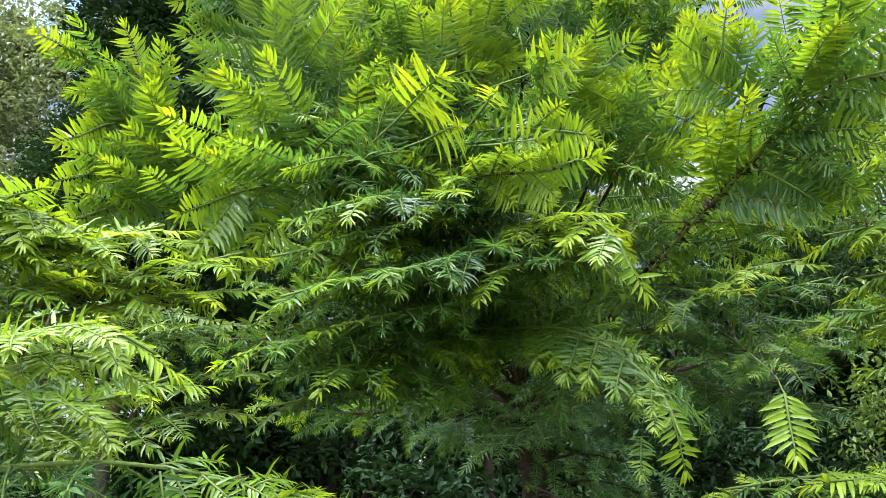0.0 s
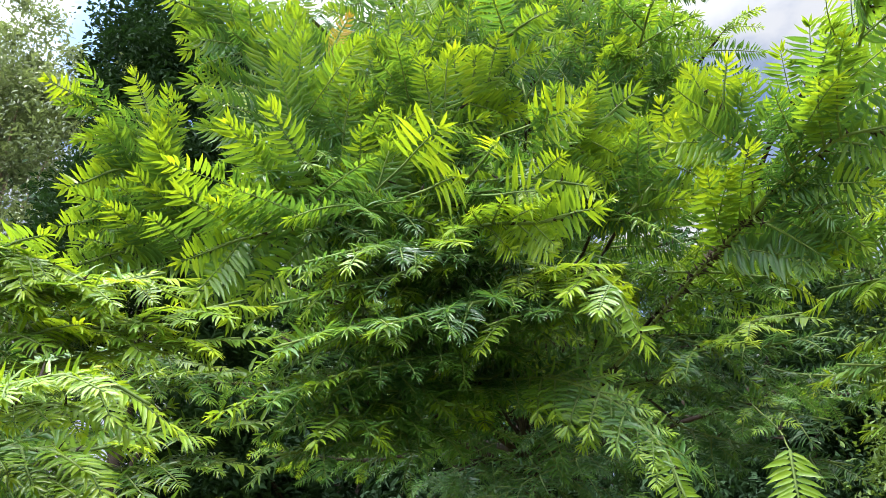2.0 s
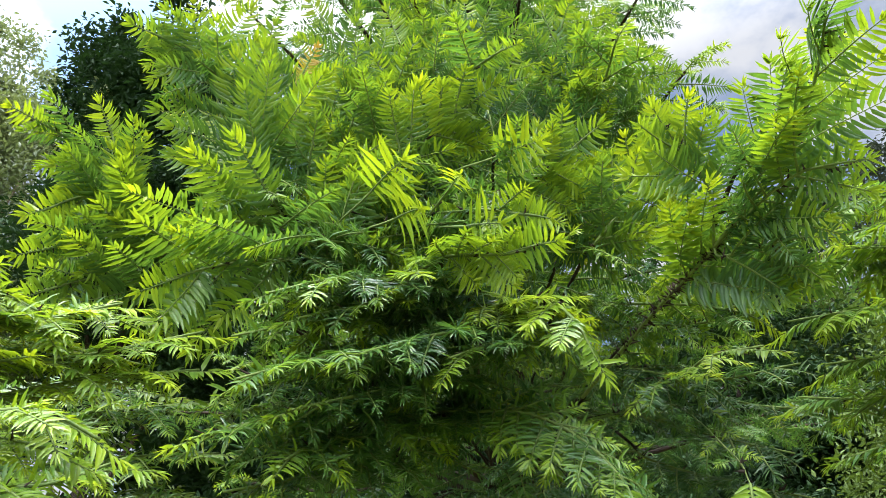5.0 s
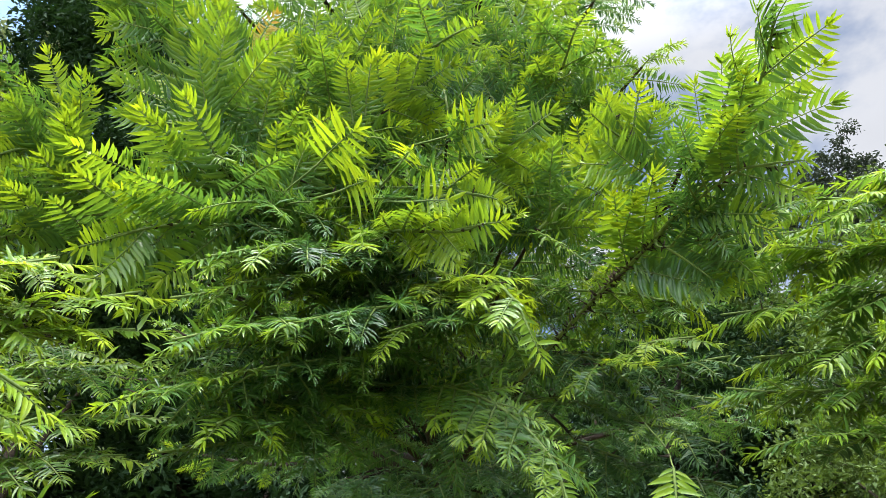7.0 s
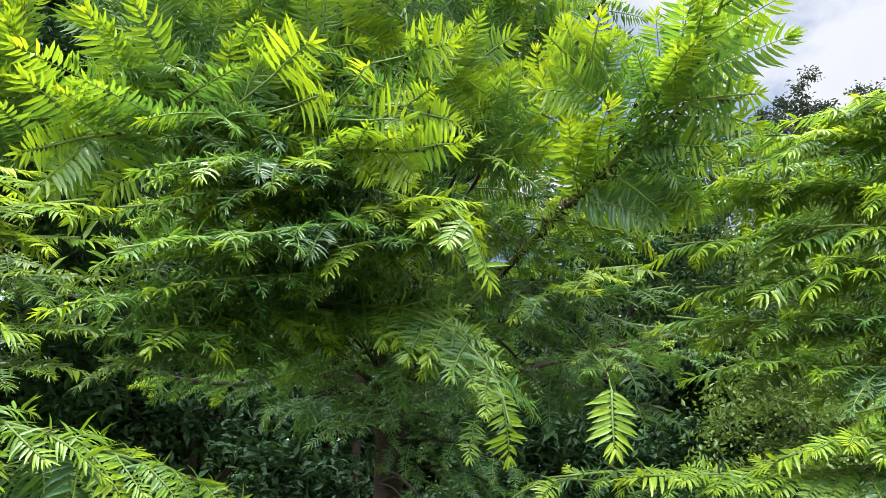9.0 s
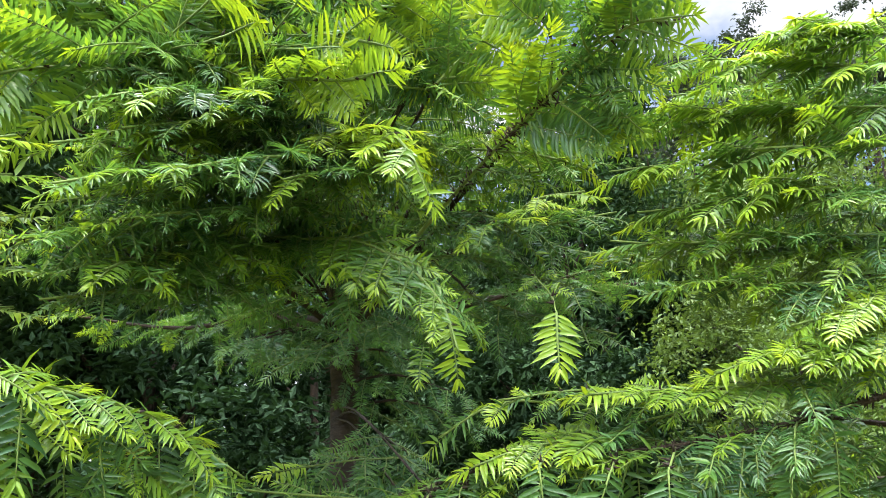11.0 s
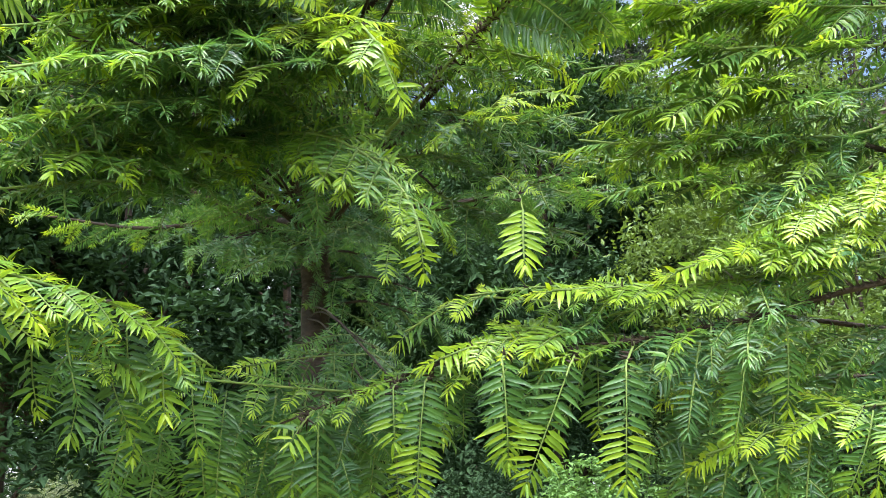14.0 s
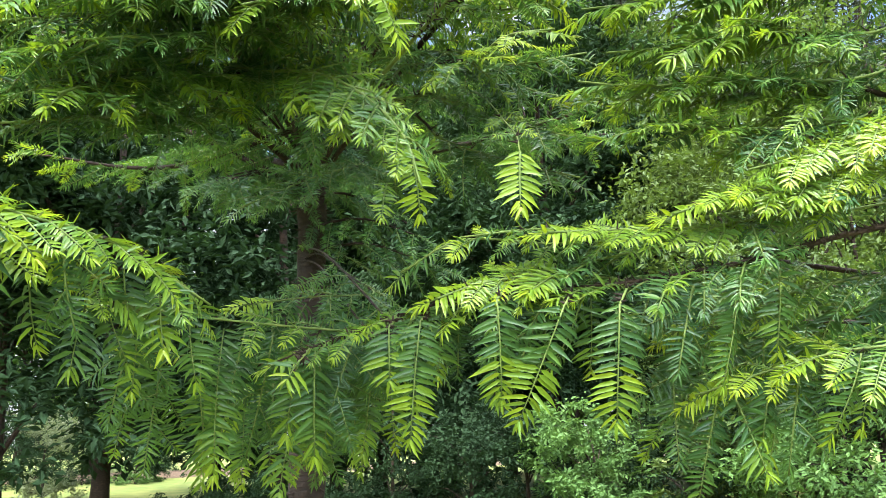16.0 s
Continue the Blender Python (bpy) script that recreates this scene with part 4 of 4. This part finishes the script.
branch(LEFT, [LEFT_ROOT_HIGH, (-0.721, 1.214, 2.190), (-0.529, 1.268, 2.238), (-0.342, 1.304, 2.304)], pairs=8, length=0.1, kinds=('new', 'new'), face=-0.45)
branch(LEFT, [LEFT_ROOT_HIGH, (-0.727, 1.285, 2.161), (-0.518, 1.308, 2.213), (-0.339, 1.315, 2.234)], pairs=8, length=0.1, kinds=('new', 'new'), face=-0.45)
branch(LEFT, [LEFT_ROOT_HIGH, (-0.856, 1.296, 2.364), (-0.624, 1.360, 2.377), (-0.433, 1.383, 2.366)], pairs=8, length=0.1, kinds=('mid', 'new'), face=-0.45)
branch(LEFT, [LEFT_ROOT_HIGH, (-0.822, 1.353, 2.300), (-0.628, 1.339, 2.295), (-0.445, 1.371, 2.265)], pairs=8, length=0.1, kinds=('mid', 'new'), face=-0.45)
branch(LEFT, [LEFT_ROOT_HIGH, (-0.961, 1.669, 2.267), (-0.692, 1.707, 2.309), (-0.422, 1.718, 2.342)], pairs=11, length=0.13, kinds=('mid', 'mid'), face=-0.45, r0=0.004)
branch(LEFT, [LEFT_ROOT_HIGH, (-0.926, 1.668, 2.156), (-0.652, 1.725, 2.212), (-0.387, 1.746, 2.232)], pairs=11, length=0.13, kinds=('mid', 'mid'), face=-0.45, r0=0.004)
branch(LEFT, [LEFT_ROOT_HIGH, (-0.892, 1.653, 2.070), (-0.666, 1.696, 2.105), (-0.419, 1.725, 2.138)], pairs=11, length=0.13, kinds=('mid', 'mid'), face=-0.45, r0=0.004)
branch(LEFT, [LEFT_ROOT_HIGH, (-1.040, 1.765, 2.373), (-0.775, 1.771, 2.405), (-0.528, 1.763, 2.374)], pairs=11, length=0.13, kinds=('mid', 'mid'), face=-0.45, r0=0.004)
# near bough
branch(LEFT, [LEFT_ROOT_LOW, (-0.646, 1.035, 2.009), (-0.502, 1.013, 2.033), (-0.438, 1.022, 2.032), (-0.380, 1.055, 2.009)], pairs=6, length=0.085, kinds=('new', 'new'), face=-0.6)
branch(LEFT, [LEFT_ROOT_LOW, (-0.664, 1.079, 1.993), (-0.529, 1.056, 2.009), (-0.469, 1.064, 2.004), (-0.422, 1.088, 1.997)], pairs=5, length=0.08, kinds=('new', 'new'), face=-0.6)
branch(LEFT, [LEFT_ROOT_LOW, (-0.711, 1.239, 2.011), (-0.536, 1.240, 2.003), (-0.411, 1.253, 2.052)], pairs=5, length=0.1, kinds=('mid', 'new'), face=-0.6)
# low fronds
branch(LEFT, [LEFT_ROOT_LOW, (-0.406, 1.128, 1.874), (-0.186, 1.292, 1.858), (-0.066, 1.380, 1.835), (0.072, 1.466, 1.756)], pairs=10, length=0.1, kinds=('mid', 'new'), face=-0.7, hang=(9, 0.1, 0.2), r0=0.004)
branch(LEFT, [LEFT_ROOT_LOW, (-0.429, 1.202, 1.811), (-0.208, 1.338, 1.820), (-0.118, 1.405, 1.781), (-0.031, 1.444, 1.732)], pairs=7, length=0.09, kinds=('mid', 'new'), face=-0.7, hang=(6, 0.09, 0.15), r0=0.004)
# hanging low fronds
branch(TREE, [on_trunk(2.35), (0.496, 1.898, 1.763), (0.348, 1.812, 1.757), (0.193, 1.746, 1.760), (0.043, 1.706, 1.770), (-0.118, 1.689, 1.794)], pairs=5, length=0.09, kinds=('old', 'mid'), face=-0.8, hang=(11, 0.2, 0.34), r0=0.004)
branch(TREE, [on_trunk(2.3), (0.537, 2.428, 1.951), (0.345, 2.259, 1.910), (0.142, 2.177, 1.869)], pairs=4, length=0.1, kinds=('old', 'old'), face=-0.8, hang=(9, 0.2, 0.34), r0=0.004)
branch(TREE, [on_trunk(2.2), (0.524, 2.565, 1.665), (0.329, 2.389, 1.657), (0.137, 2.301, 1.639)], pairs=3, length=0.1, kinds=('old', 'old'), face=-0.8, hang=(8, 0.15, 0.28), r0=0.004)
branch(TREE, [on_trunk(2.6), (0.518, 2.522, 2.406), (0.319, 2.375, 2.288), (0.120, 2.316, 2.172)], pairs=8, length=0.13, kinds=('old', 'old'), tip_kind='old', face=-0.5, r0=0.004)
branch(TREE, [on_trunk(2.3), (0.499, 2.058, 1.709), (0.311, 1.936, 1.685), (0.128, 1.876, 1.693), (-0.075, 1.846, 1.715)], pairs=3, length=0.08, kinds=('old', 'old'), face=-0.8, hang=(8, 0.16, 0.28), r0=0.004)
# near right bough
branch(RIGHT, [RIGHT_ROOT_LOW, (1.379, 1.183, 1.902), (1.257, 1.253, 1.882), (1.083, 1.354, 1.841), (0.849, 1.458, 1.809), (0.638, 1.549, 1.808), (0.445, 1.651, 1.768), (0.206, 1.734, 1.680)], pairs=20, length=0.115, kinds=('old', 'mid'), tip_kind='new', face=-0.45, hang=(15, 0.12, 0.26), r0=0.009, bristle=420, bare=0.16)
# upper right bough
branch(RIGHT, [RIGHT_ROOT_LOW, (1.279, 1.262, 1.965), (1.083, 1.358, 1.924), (0.884, 1.460, 1.921), (0.729, 1.507, 1.934), (0.568, 1.567, 1.924)], pairs=11, length=0.09, kinds=('mid', 'mid'), tip_kind='old', face=-0.5, r0=0.004)
branch(RIGHT, [RIGHT_ROOT_LOW, (1.083, 1.359, 1.918), (0.885, 1.413, 1.917), (0.717, 1.451, 1.912)], pairs=7, length=0.075, kinds=('new', 'new'), face=-0.6, r0=0.003)
branch(RIGHT, [RIGHT_ROOT_LOW, (0.789, 1.532, 1.912), (0.580, 1.586, 1.923), (0.454, 1.633, 1.859)], pairs=3, length=0.07, kinds=('mid', 'new'), tip_kind='hang', face=-0.7, r0=0.003)
branch(RIGHT, [RIGHT_ROOT_LOW, (0.766, 1.491, 1.842), (0.610, 1.534, 1.823), (0.506, 1.550, 1.789)], pairs=6, length=0.085, kinds=('new', 'new'), face=-0.6, r0=0.003)
# bright hanging tips
branch(RIGHT, [(0.903, 1.472, 1.824), (0.802, 1.333, 1.750)], pairs=0, tip_kind='tip', face=-1.2, aim=(0.794, 1.333, 1.536), r0=0.003)
branch(RIGHT, [(0.671, 1.577, 1.822), (0.606, 1.458, 1.776)], pairs=0, tip_kind='tip', face=-1.2, aim=(0.624, 1.451, 1.586), r0=0.003)
branch(RIGHT, [(0.802, 1.523, 1.822), (0.711, 1.377, 1.753)], pairs=0, tip_kind='tip', face=-1.2, aim=(0.637, 1.404, 1.538), r0=0.003)
branch(RIGHT, [(0.452, 1.649, 1.769), (0.412, 1.560, 1.733)], pairs=0, tip_kind='tip', face=-1.2, aim=(0.416, 1.548, 1.633), r0=0.003)
branch(RIGHT, [(0.518, 1.631, 1.787), (0.474, 1.544, 1.744)], pairs=0, tip_kind='tip', face=-1.2, aim=(0.456, 1.543, 1.515), r0=0.003)
branch(RIGHT, [(0.269, 1.686, 1.701), (0.242, 1.611, 1.671)], pairs=0, tip_kind='tip', face=-1.2, aim=(0.22, 1.596, 1.638), r0=0.003)
# right lime boughs
branch(RIGHT, [RIGHT_ROOT_LOW, (1.373, 1.140, 2.097), (1.255, 1.187, 2.066), (1.160, 1.234, 2.030), (1.070, 1.287, 2.011)], pairs=9, length=0.09, kinds=('new', 'new'), face=-0.5, r0=0.004)
branch(RIGHT, [RIGHT_ROOT_LOW, (1.386, 1.172, 1.995), (1.248, 1.221, 2.003), (1.150, 1.263, 1.976), (1.066, 1.308, 1.961)], pairs=8, length=0.09, kinds=('new', 'new'), face=-0.5, r0=0.004)
branch(RIGHT, [RIGHT_ROOT_LOW, (1.221, 1.255, 1.977), (1.081, 1.291, 1.975), (0.950, 1.369, 1.938)], pairs=7, length=0.085, kinds=('new', 'new'), face=-0.5, r0=0.004)
# right hanging curtain
branch(RIGHT, [RIGHT_ROOT_LOW, (1.469, 1.284, 1.833), (1.324, 1.374, 1.811), (1.184, 1.469, 1.776), (1.037, 1.574, 1.727)], pairs=8, length=0.1, kinds=('old', 'mid'), face=-0.6, hang=(10, 0.18, 0.34), r0=0.004)
branch(RIGHT, [RIGHT_ROOT_LOW, (1.396, 1.243, 1.678), (1.271, 1.310, 1.663), (1.164, 1.376, 1.636), (1.029, 1.473, 1.587)], pairs=6, length=0.1, kinds=('mid', 'new'), face=-0.6, hang=(8, 0.12, 0.24), r0=0.004)
# fan of shoots at the end of the right limb
branch(TREE, [(0.635, 1.300, 2.499), (0.649, 1.223, 2.506), (0.700, 1.095, 2.546), (0.716, 0.988, 2.588), (0.708, 0.893, 2.623), (0.688, 0.811, 2.647)], pairs=5, length=0.165, angle=34, kinds=('frond', 'frond'), tip_kind='frond', face=1.5, r0=0.004)
branch(TREE, [(0.635, 1.300, 2.499), (0.663, 1.266, 2.529), (0.746, 1.208, 2.618), (0.803, 1.130, 2.666), (0.840, 1.056, 2.684)], pairs=2, length=0.15, angle=40, kinds=('frond', 'frond'), tip_kind='frond', face=1.5, r0=0.0035)
branch(TREE, [(0.635, 1.300, 2.499), (0.620, 1.226, 2.575), (0.573, 1.193, 2.643), (0.529, 1.162, 2.699)], pairs=4, length=0.13, angle=40, kinds=('frond', 'new'), tip_kind='new', face=1.2, r0=0.003)
branch(TREE, [(0.461, 1.841, 2.411), (0.533, 1.589, 2.447), (0.579, 1.441, 2.471), (0.616, 1.365, 2.491), (0.668, 1.270, 2.519)], pairs=4, bare=0.5, length=0.2, angle=48, kinds=('frond', 'frond'), tip_kind='frond', face=1.5, r0=0.0052, r1=0.0035, bristle=140)
branch(TREE, [(0.635, 1.300, 2.499), (0.663, 1.203, 2.505), (0.721, 1.080, 2.514), (0.771, 1.018, 2.477)], pairs=4, length=0.12, angle=55, kinds=('old', 'mid'), tip_kind='mid', face=0.9, r0=0.003)
branch(TREE, [(0.635, 1.300, 2.499), (0.642, 1.289, 2.472), (0.716, 1.250, 2.473), (0.786, 1.210, 2.472)], pairs=4, length=0.13, angle=50, kinds=('old', 'mid'), tip_kind='mid', face=0.6, r0=0.003)
# right upper boughs
branch(RIGHT, [RIGHT_ROOT_HIGH, (1.332, 1.138, 2.539), (1.140, 1.214, 2.578), (0.989, 1.275, 2.614), (0.891, 1.341, 2.613)], pairs=10, length=0.125, angle=44, kinds=('frond', 'frond'), tip_kind='frond', face=-0.25, r0=0.004)
branch(RIGHT, [RIGHT_ROOT_HIGH, (1.312, 1.149, 2.448), (1.115, 1.248, 2.484), (0.971, 1.323, 2.511), (0.828, 1.406, 2.515)], pairs=10, length=0.125, angle=44, kinds=('frond', 'frond'), tip_kind='frond', face=-0.25, r0=0.004)
branch(RIGHT, [RIGHT_ROOT_HIGH, (1.309, 1.174, 2.371), (1.108, 1.267, 2.399), (0.969, 1.353, 2.403), (0.817, 1.439, 2.410)], pairs=10, length=0.125, angle=44, kinds=('frond', 'frond'), tip_kind='frond', face=-0.25, r0=0.004)
branch(RIGHT, [RIGHT_ROOT_HIGH, (1.352, 1.131, 2.622), (1.208, 1.174, 2.646), (1.079, 1.236, 2.651)], pairs=10, length=0.125, angle=44, kinds=('frond', 'frond'), tip_kind='frond', face=-0.25, r0=0.004)
branch(RIGHT, [RIGHT_ROOT_HIGH, (1.304, 1.202, 2.285), (1.115, 1.271, 2.311), (0.981, 1.362, 2.302), (0.865, 1.430, 2.309)], pairs=10, length=0.125, angle=44, kinds=('mid', 'frond'), tip_kind='frond', face=-0.25, r0=0.004)
branch(RIGHT, [RIGHT_ROOT_HIGH, (1.297, 1.226, 2.199), (1.069, 1.328, 2.220), (0.930, 1.406, 2.227), (0.809, 1.462, 2.252)], pairs=10, length=0.125, angle=44, kinds=('old', 'mid'), tip_kind='frond', face=-0.25, r0=0.004)
branch(RIGHT, [RIGHT_ROOT_HIGH, (1.286, 1.246, 2.114), (1.087, 1.334, 2.117), (0.970, 1.394, 2.140), (0.876, 1.454, 2.129)], pairs=10, length=0.125, angle=44, kinds=('old', 'mid'), tip_kind='frond', face=-0.25, r0=0.004)
branch(RIGHT, [RIGHT_ROOT_HIGH, (1.502, 1.311, 2.618), (1.239, 1.434, 2.678), (1.030, 1.510, 2.683)], pairs=10, length=0.125, angle=44, kinds=('old', 'mid'), tip_kind='frond', face=-0.25, r0=0.004)
branch(RIGHT, [RIGHT_ROOT_HIGH, (1.467, 1.378, 2.331), (1.169, 1.545, 2.362), (0.954, 1.651, 2.284)], pairs=10, length=0.125, angle=44, kinds=('old', 'mid'), tip_kind='frond', face=-0.25, r0=0.004)

# top spray
branch(TREE, [on_trunk(4.3), (0.115, 2.085, 3.298), (0.095, 1.636, 3.128), (0.116, 1.445, 3.064), (0.255, 1.295, 3.062)], pairs=7, length=0.180, angle=44, kinds=("mid", "frond"), face=0.2, r0=0.006, r1=0.003, bristle=30)
# top right crown
branch(TREE, [on_trunk(4.0), (0.286, 2.049, 3.159), (0.473, 1.711, 3.123), (0.533, 1.537, 3.160), (0.550, 1.355, 3.202)], pairs=6, length=0.180, angle=44, kinds=("mid", "mid"), face=0.2, r0=0.006, r1=0.003, bristle=30)
# right limb
branch(TREE, [on_trunk(2.5), (0.645, 2.137, 2.676), (0.814, 1.805, 2.803), (0.874, 1.563, 2.937), (0.944, 1.351, 2.986), (0.986, 1.173, 2.996)], pairs=13, length=0.170, angle=44, kinds=("mid", "frond"), face=0.2, r0=0.013, r1=0.003, bristle=260)
# under the right limb
branch(TREE, [on_trunk(2.6), (0.315, 2.094, 2.784), (0.541, 1.803, 2.654), (0.724, 1.672, 2.580), (0.856, 1.596, 2.507)], pairs=9, length=0.141, angle=44, kinds=("mid", "mid"), face=0.2, r0=0.005, r1=0.003, bristle=30)
# right lime sprays
branch(TREE, [on_trunk(2.7), (0.494, 2.228, 2.855), (0.604, 1.815, 2.774), (0.639, 1.592, 2.824), (0.666, 1.465, 2.889)], pairs=5, length=0.180, angle=44, kinds=("mid", "frond"), face=0.2, r0=0.004, r1=0.002, bristle=60)
# right far bough
branch(RIGHT, [RIGHT_ROOT_HIGH, (1.306, 1.313, 2.538), (1.134, 1.332, 2.536), (1.023, 1.409, 2.547), (0.929, 1.499, 2.597)], pairs=11, length=0.134, angle=44, kinds=("mid", "frond"), face=-0.4, r0=0.005, r1=0.003, bristle=30)
# right lower bough
branch(RIGHT, [RIGHT_ROOT_HIGH, (1.304, 1.262, 2.183), (1.150, 1.384, 2.220), (1.038, 1.555, 2.281), (0.935, 1.709, 2.321)], pairs=8, length=0.144, angle=44, kinds=("mid", "mid"), face=-0.4, r0=0.004, r1=0.003, bristle=30)

# the rest of the crown: whorls of limbs up the trunk
def whorls(tree, x, y, z0, z1, step, reach, seed, keep, kinds=("old", "old", "mid"), spacing=0.055, arms=7):
    rng = random.Random(seed)
    z, turn = z0, rng.random() * 6
    while z < z1:
        for k in range(arms):
            a = turn + 2 * math.pi * k / arms + rng.gauss(0, 0.12)
            length = reach(z, a) * rng.uniform(0.85, 1.1)
            if length < 0.25 or not keep(z, a):
                continue
            d = Vector((math.cos(a), math.sin(a), 0))
            o = Vector((x, y, z + rng.gauss(0, 0.06)))
            rise = rng.gauss(0.10, 0.08)
            limb, run = limb_of(tree, [o, o + d * length * 0.5 + Vector((0, 0, length * (rise + 0.03))), o + d * length + Vector((0, 0, length * (rise + 0.12)))], 0.016, 0.005, 10, 30)
            # the main tree's low limbs get only "old" leaves, shade put into their colour
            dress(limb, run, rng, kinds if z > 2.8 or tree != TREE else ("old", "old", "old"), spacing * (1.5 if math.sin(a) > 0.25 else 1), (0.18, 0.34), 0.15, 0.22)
        z, turn = z + step * rng.uniform(0.85, 1.15), turn + 0.5


def reach_main(z, a):
    r = 2.1 - 0.30 * (z - 2.4) if z > 2.4 else 1.7
    if z > 2.9:
        r = min(r, 1.35)
    toward = max(0, -math.sin(a))
    return max(0.25, r * (1 - 0.42 * toward))


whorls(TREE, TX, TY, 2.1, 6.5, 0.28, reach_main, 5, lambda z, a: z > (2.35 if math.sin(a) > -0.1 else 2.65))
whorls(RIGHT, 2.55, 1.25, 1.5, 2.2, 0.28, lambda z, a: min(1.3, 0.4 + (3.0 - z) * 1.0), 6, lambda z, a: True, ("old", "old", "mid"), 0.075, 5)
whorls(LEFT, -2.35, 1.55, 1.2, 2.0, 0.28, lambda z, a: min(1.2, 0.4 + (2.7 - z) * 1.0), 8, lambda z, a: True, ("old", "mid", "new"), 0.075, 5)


# drooping lower limbs that hang round the trunk on the side of the lawn
def skirt(tree, x, y, seed):
    rng = random.Random(seed)
    for k in range(9):
        a = -math.pi / 2 + rng.uniform(-1.1, 1.1)
        d = Vector((math.cos(a), math.sin(a), 0))
        o = Vector((x, y, rng.uniform(2.32, 3.1)))
        length = rng.uniform(0.30, 0.7)
        limb, run = limb_of(tree, [o, o + d * length * 0.5 + Vector((0, 0, 0.02)), o + d * length + Vector((0, 0, -0.16 * length))], 0.008, 0.003, 8, 16)
        # all "old": the dark leaf colour adds to the shade round the trunk
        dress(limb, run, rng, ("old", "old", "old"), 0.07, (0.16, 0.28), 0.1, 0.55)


skirt(TREE, TX, TY, 15)


# long limbs added over the lawn, the highest unseen, to shade the trunk's lower part
def shade_overhang(tree, z, dx, length, seed):
    rng = random.Random(seed)
    o = Vector((TX, TY, z))
    d = Vector((dx, -1, 0)).normalized() * length
    limb, run = limb_of(tree, [o, o + d * 0.5 + Vector((0, 0, 0.22)), o + d + Vector((0, 0, 0.30))], 0.018, 0.005, 12, 20)
    dress(limb, run, rng, ("old", "old", "mid"), 0.055, (0.24, 0.38), 0.14, 0.2)


for z, dx, length in ((3.3, -0.85, 1.75), (3.45, -0.55, 1.75), (3.4, -0.25, 1.7), (3.5, 0.05, 1.7), (3.4, 0.35, 1.7), (3.8, -0.7, 1.8), (3.85, -0.35, 1.75), (3.8, 0.0, 1.7), (3.85, 0.3, 1.7), (4.3, -0.62, 2.3), (4.4, -0.36, 2.2), (4.3, -0.14, 2.1), (4.5, 0.08, 2.0), (4.75, -0.48, 2.35), (4.8, -0.24, 2.2), (4.75, -0.02, 2.1)):
    shade_overhang(TREE, z, dx, length, int(z * 100 + dx * 50))
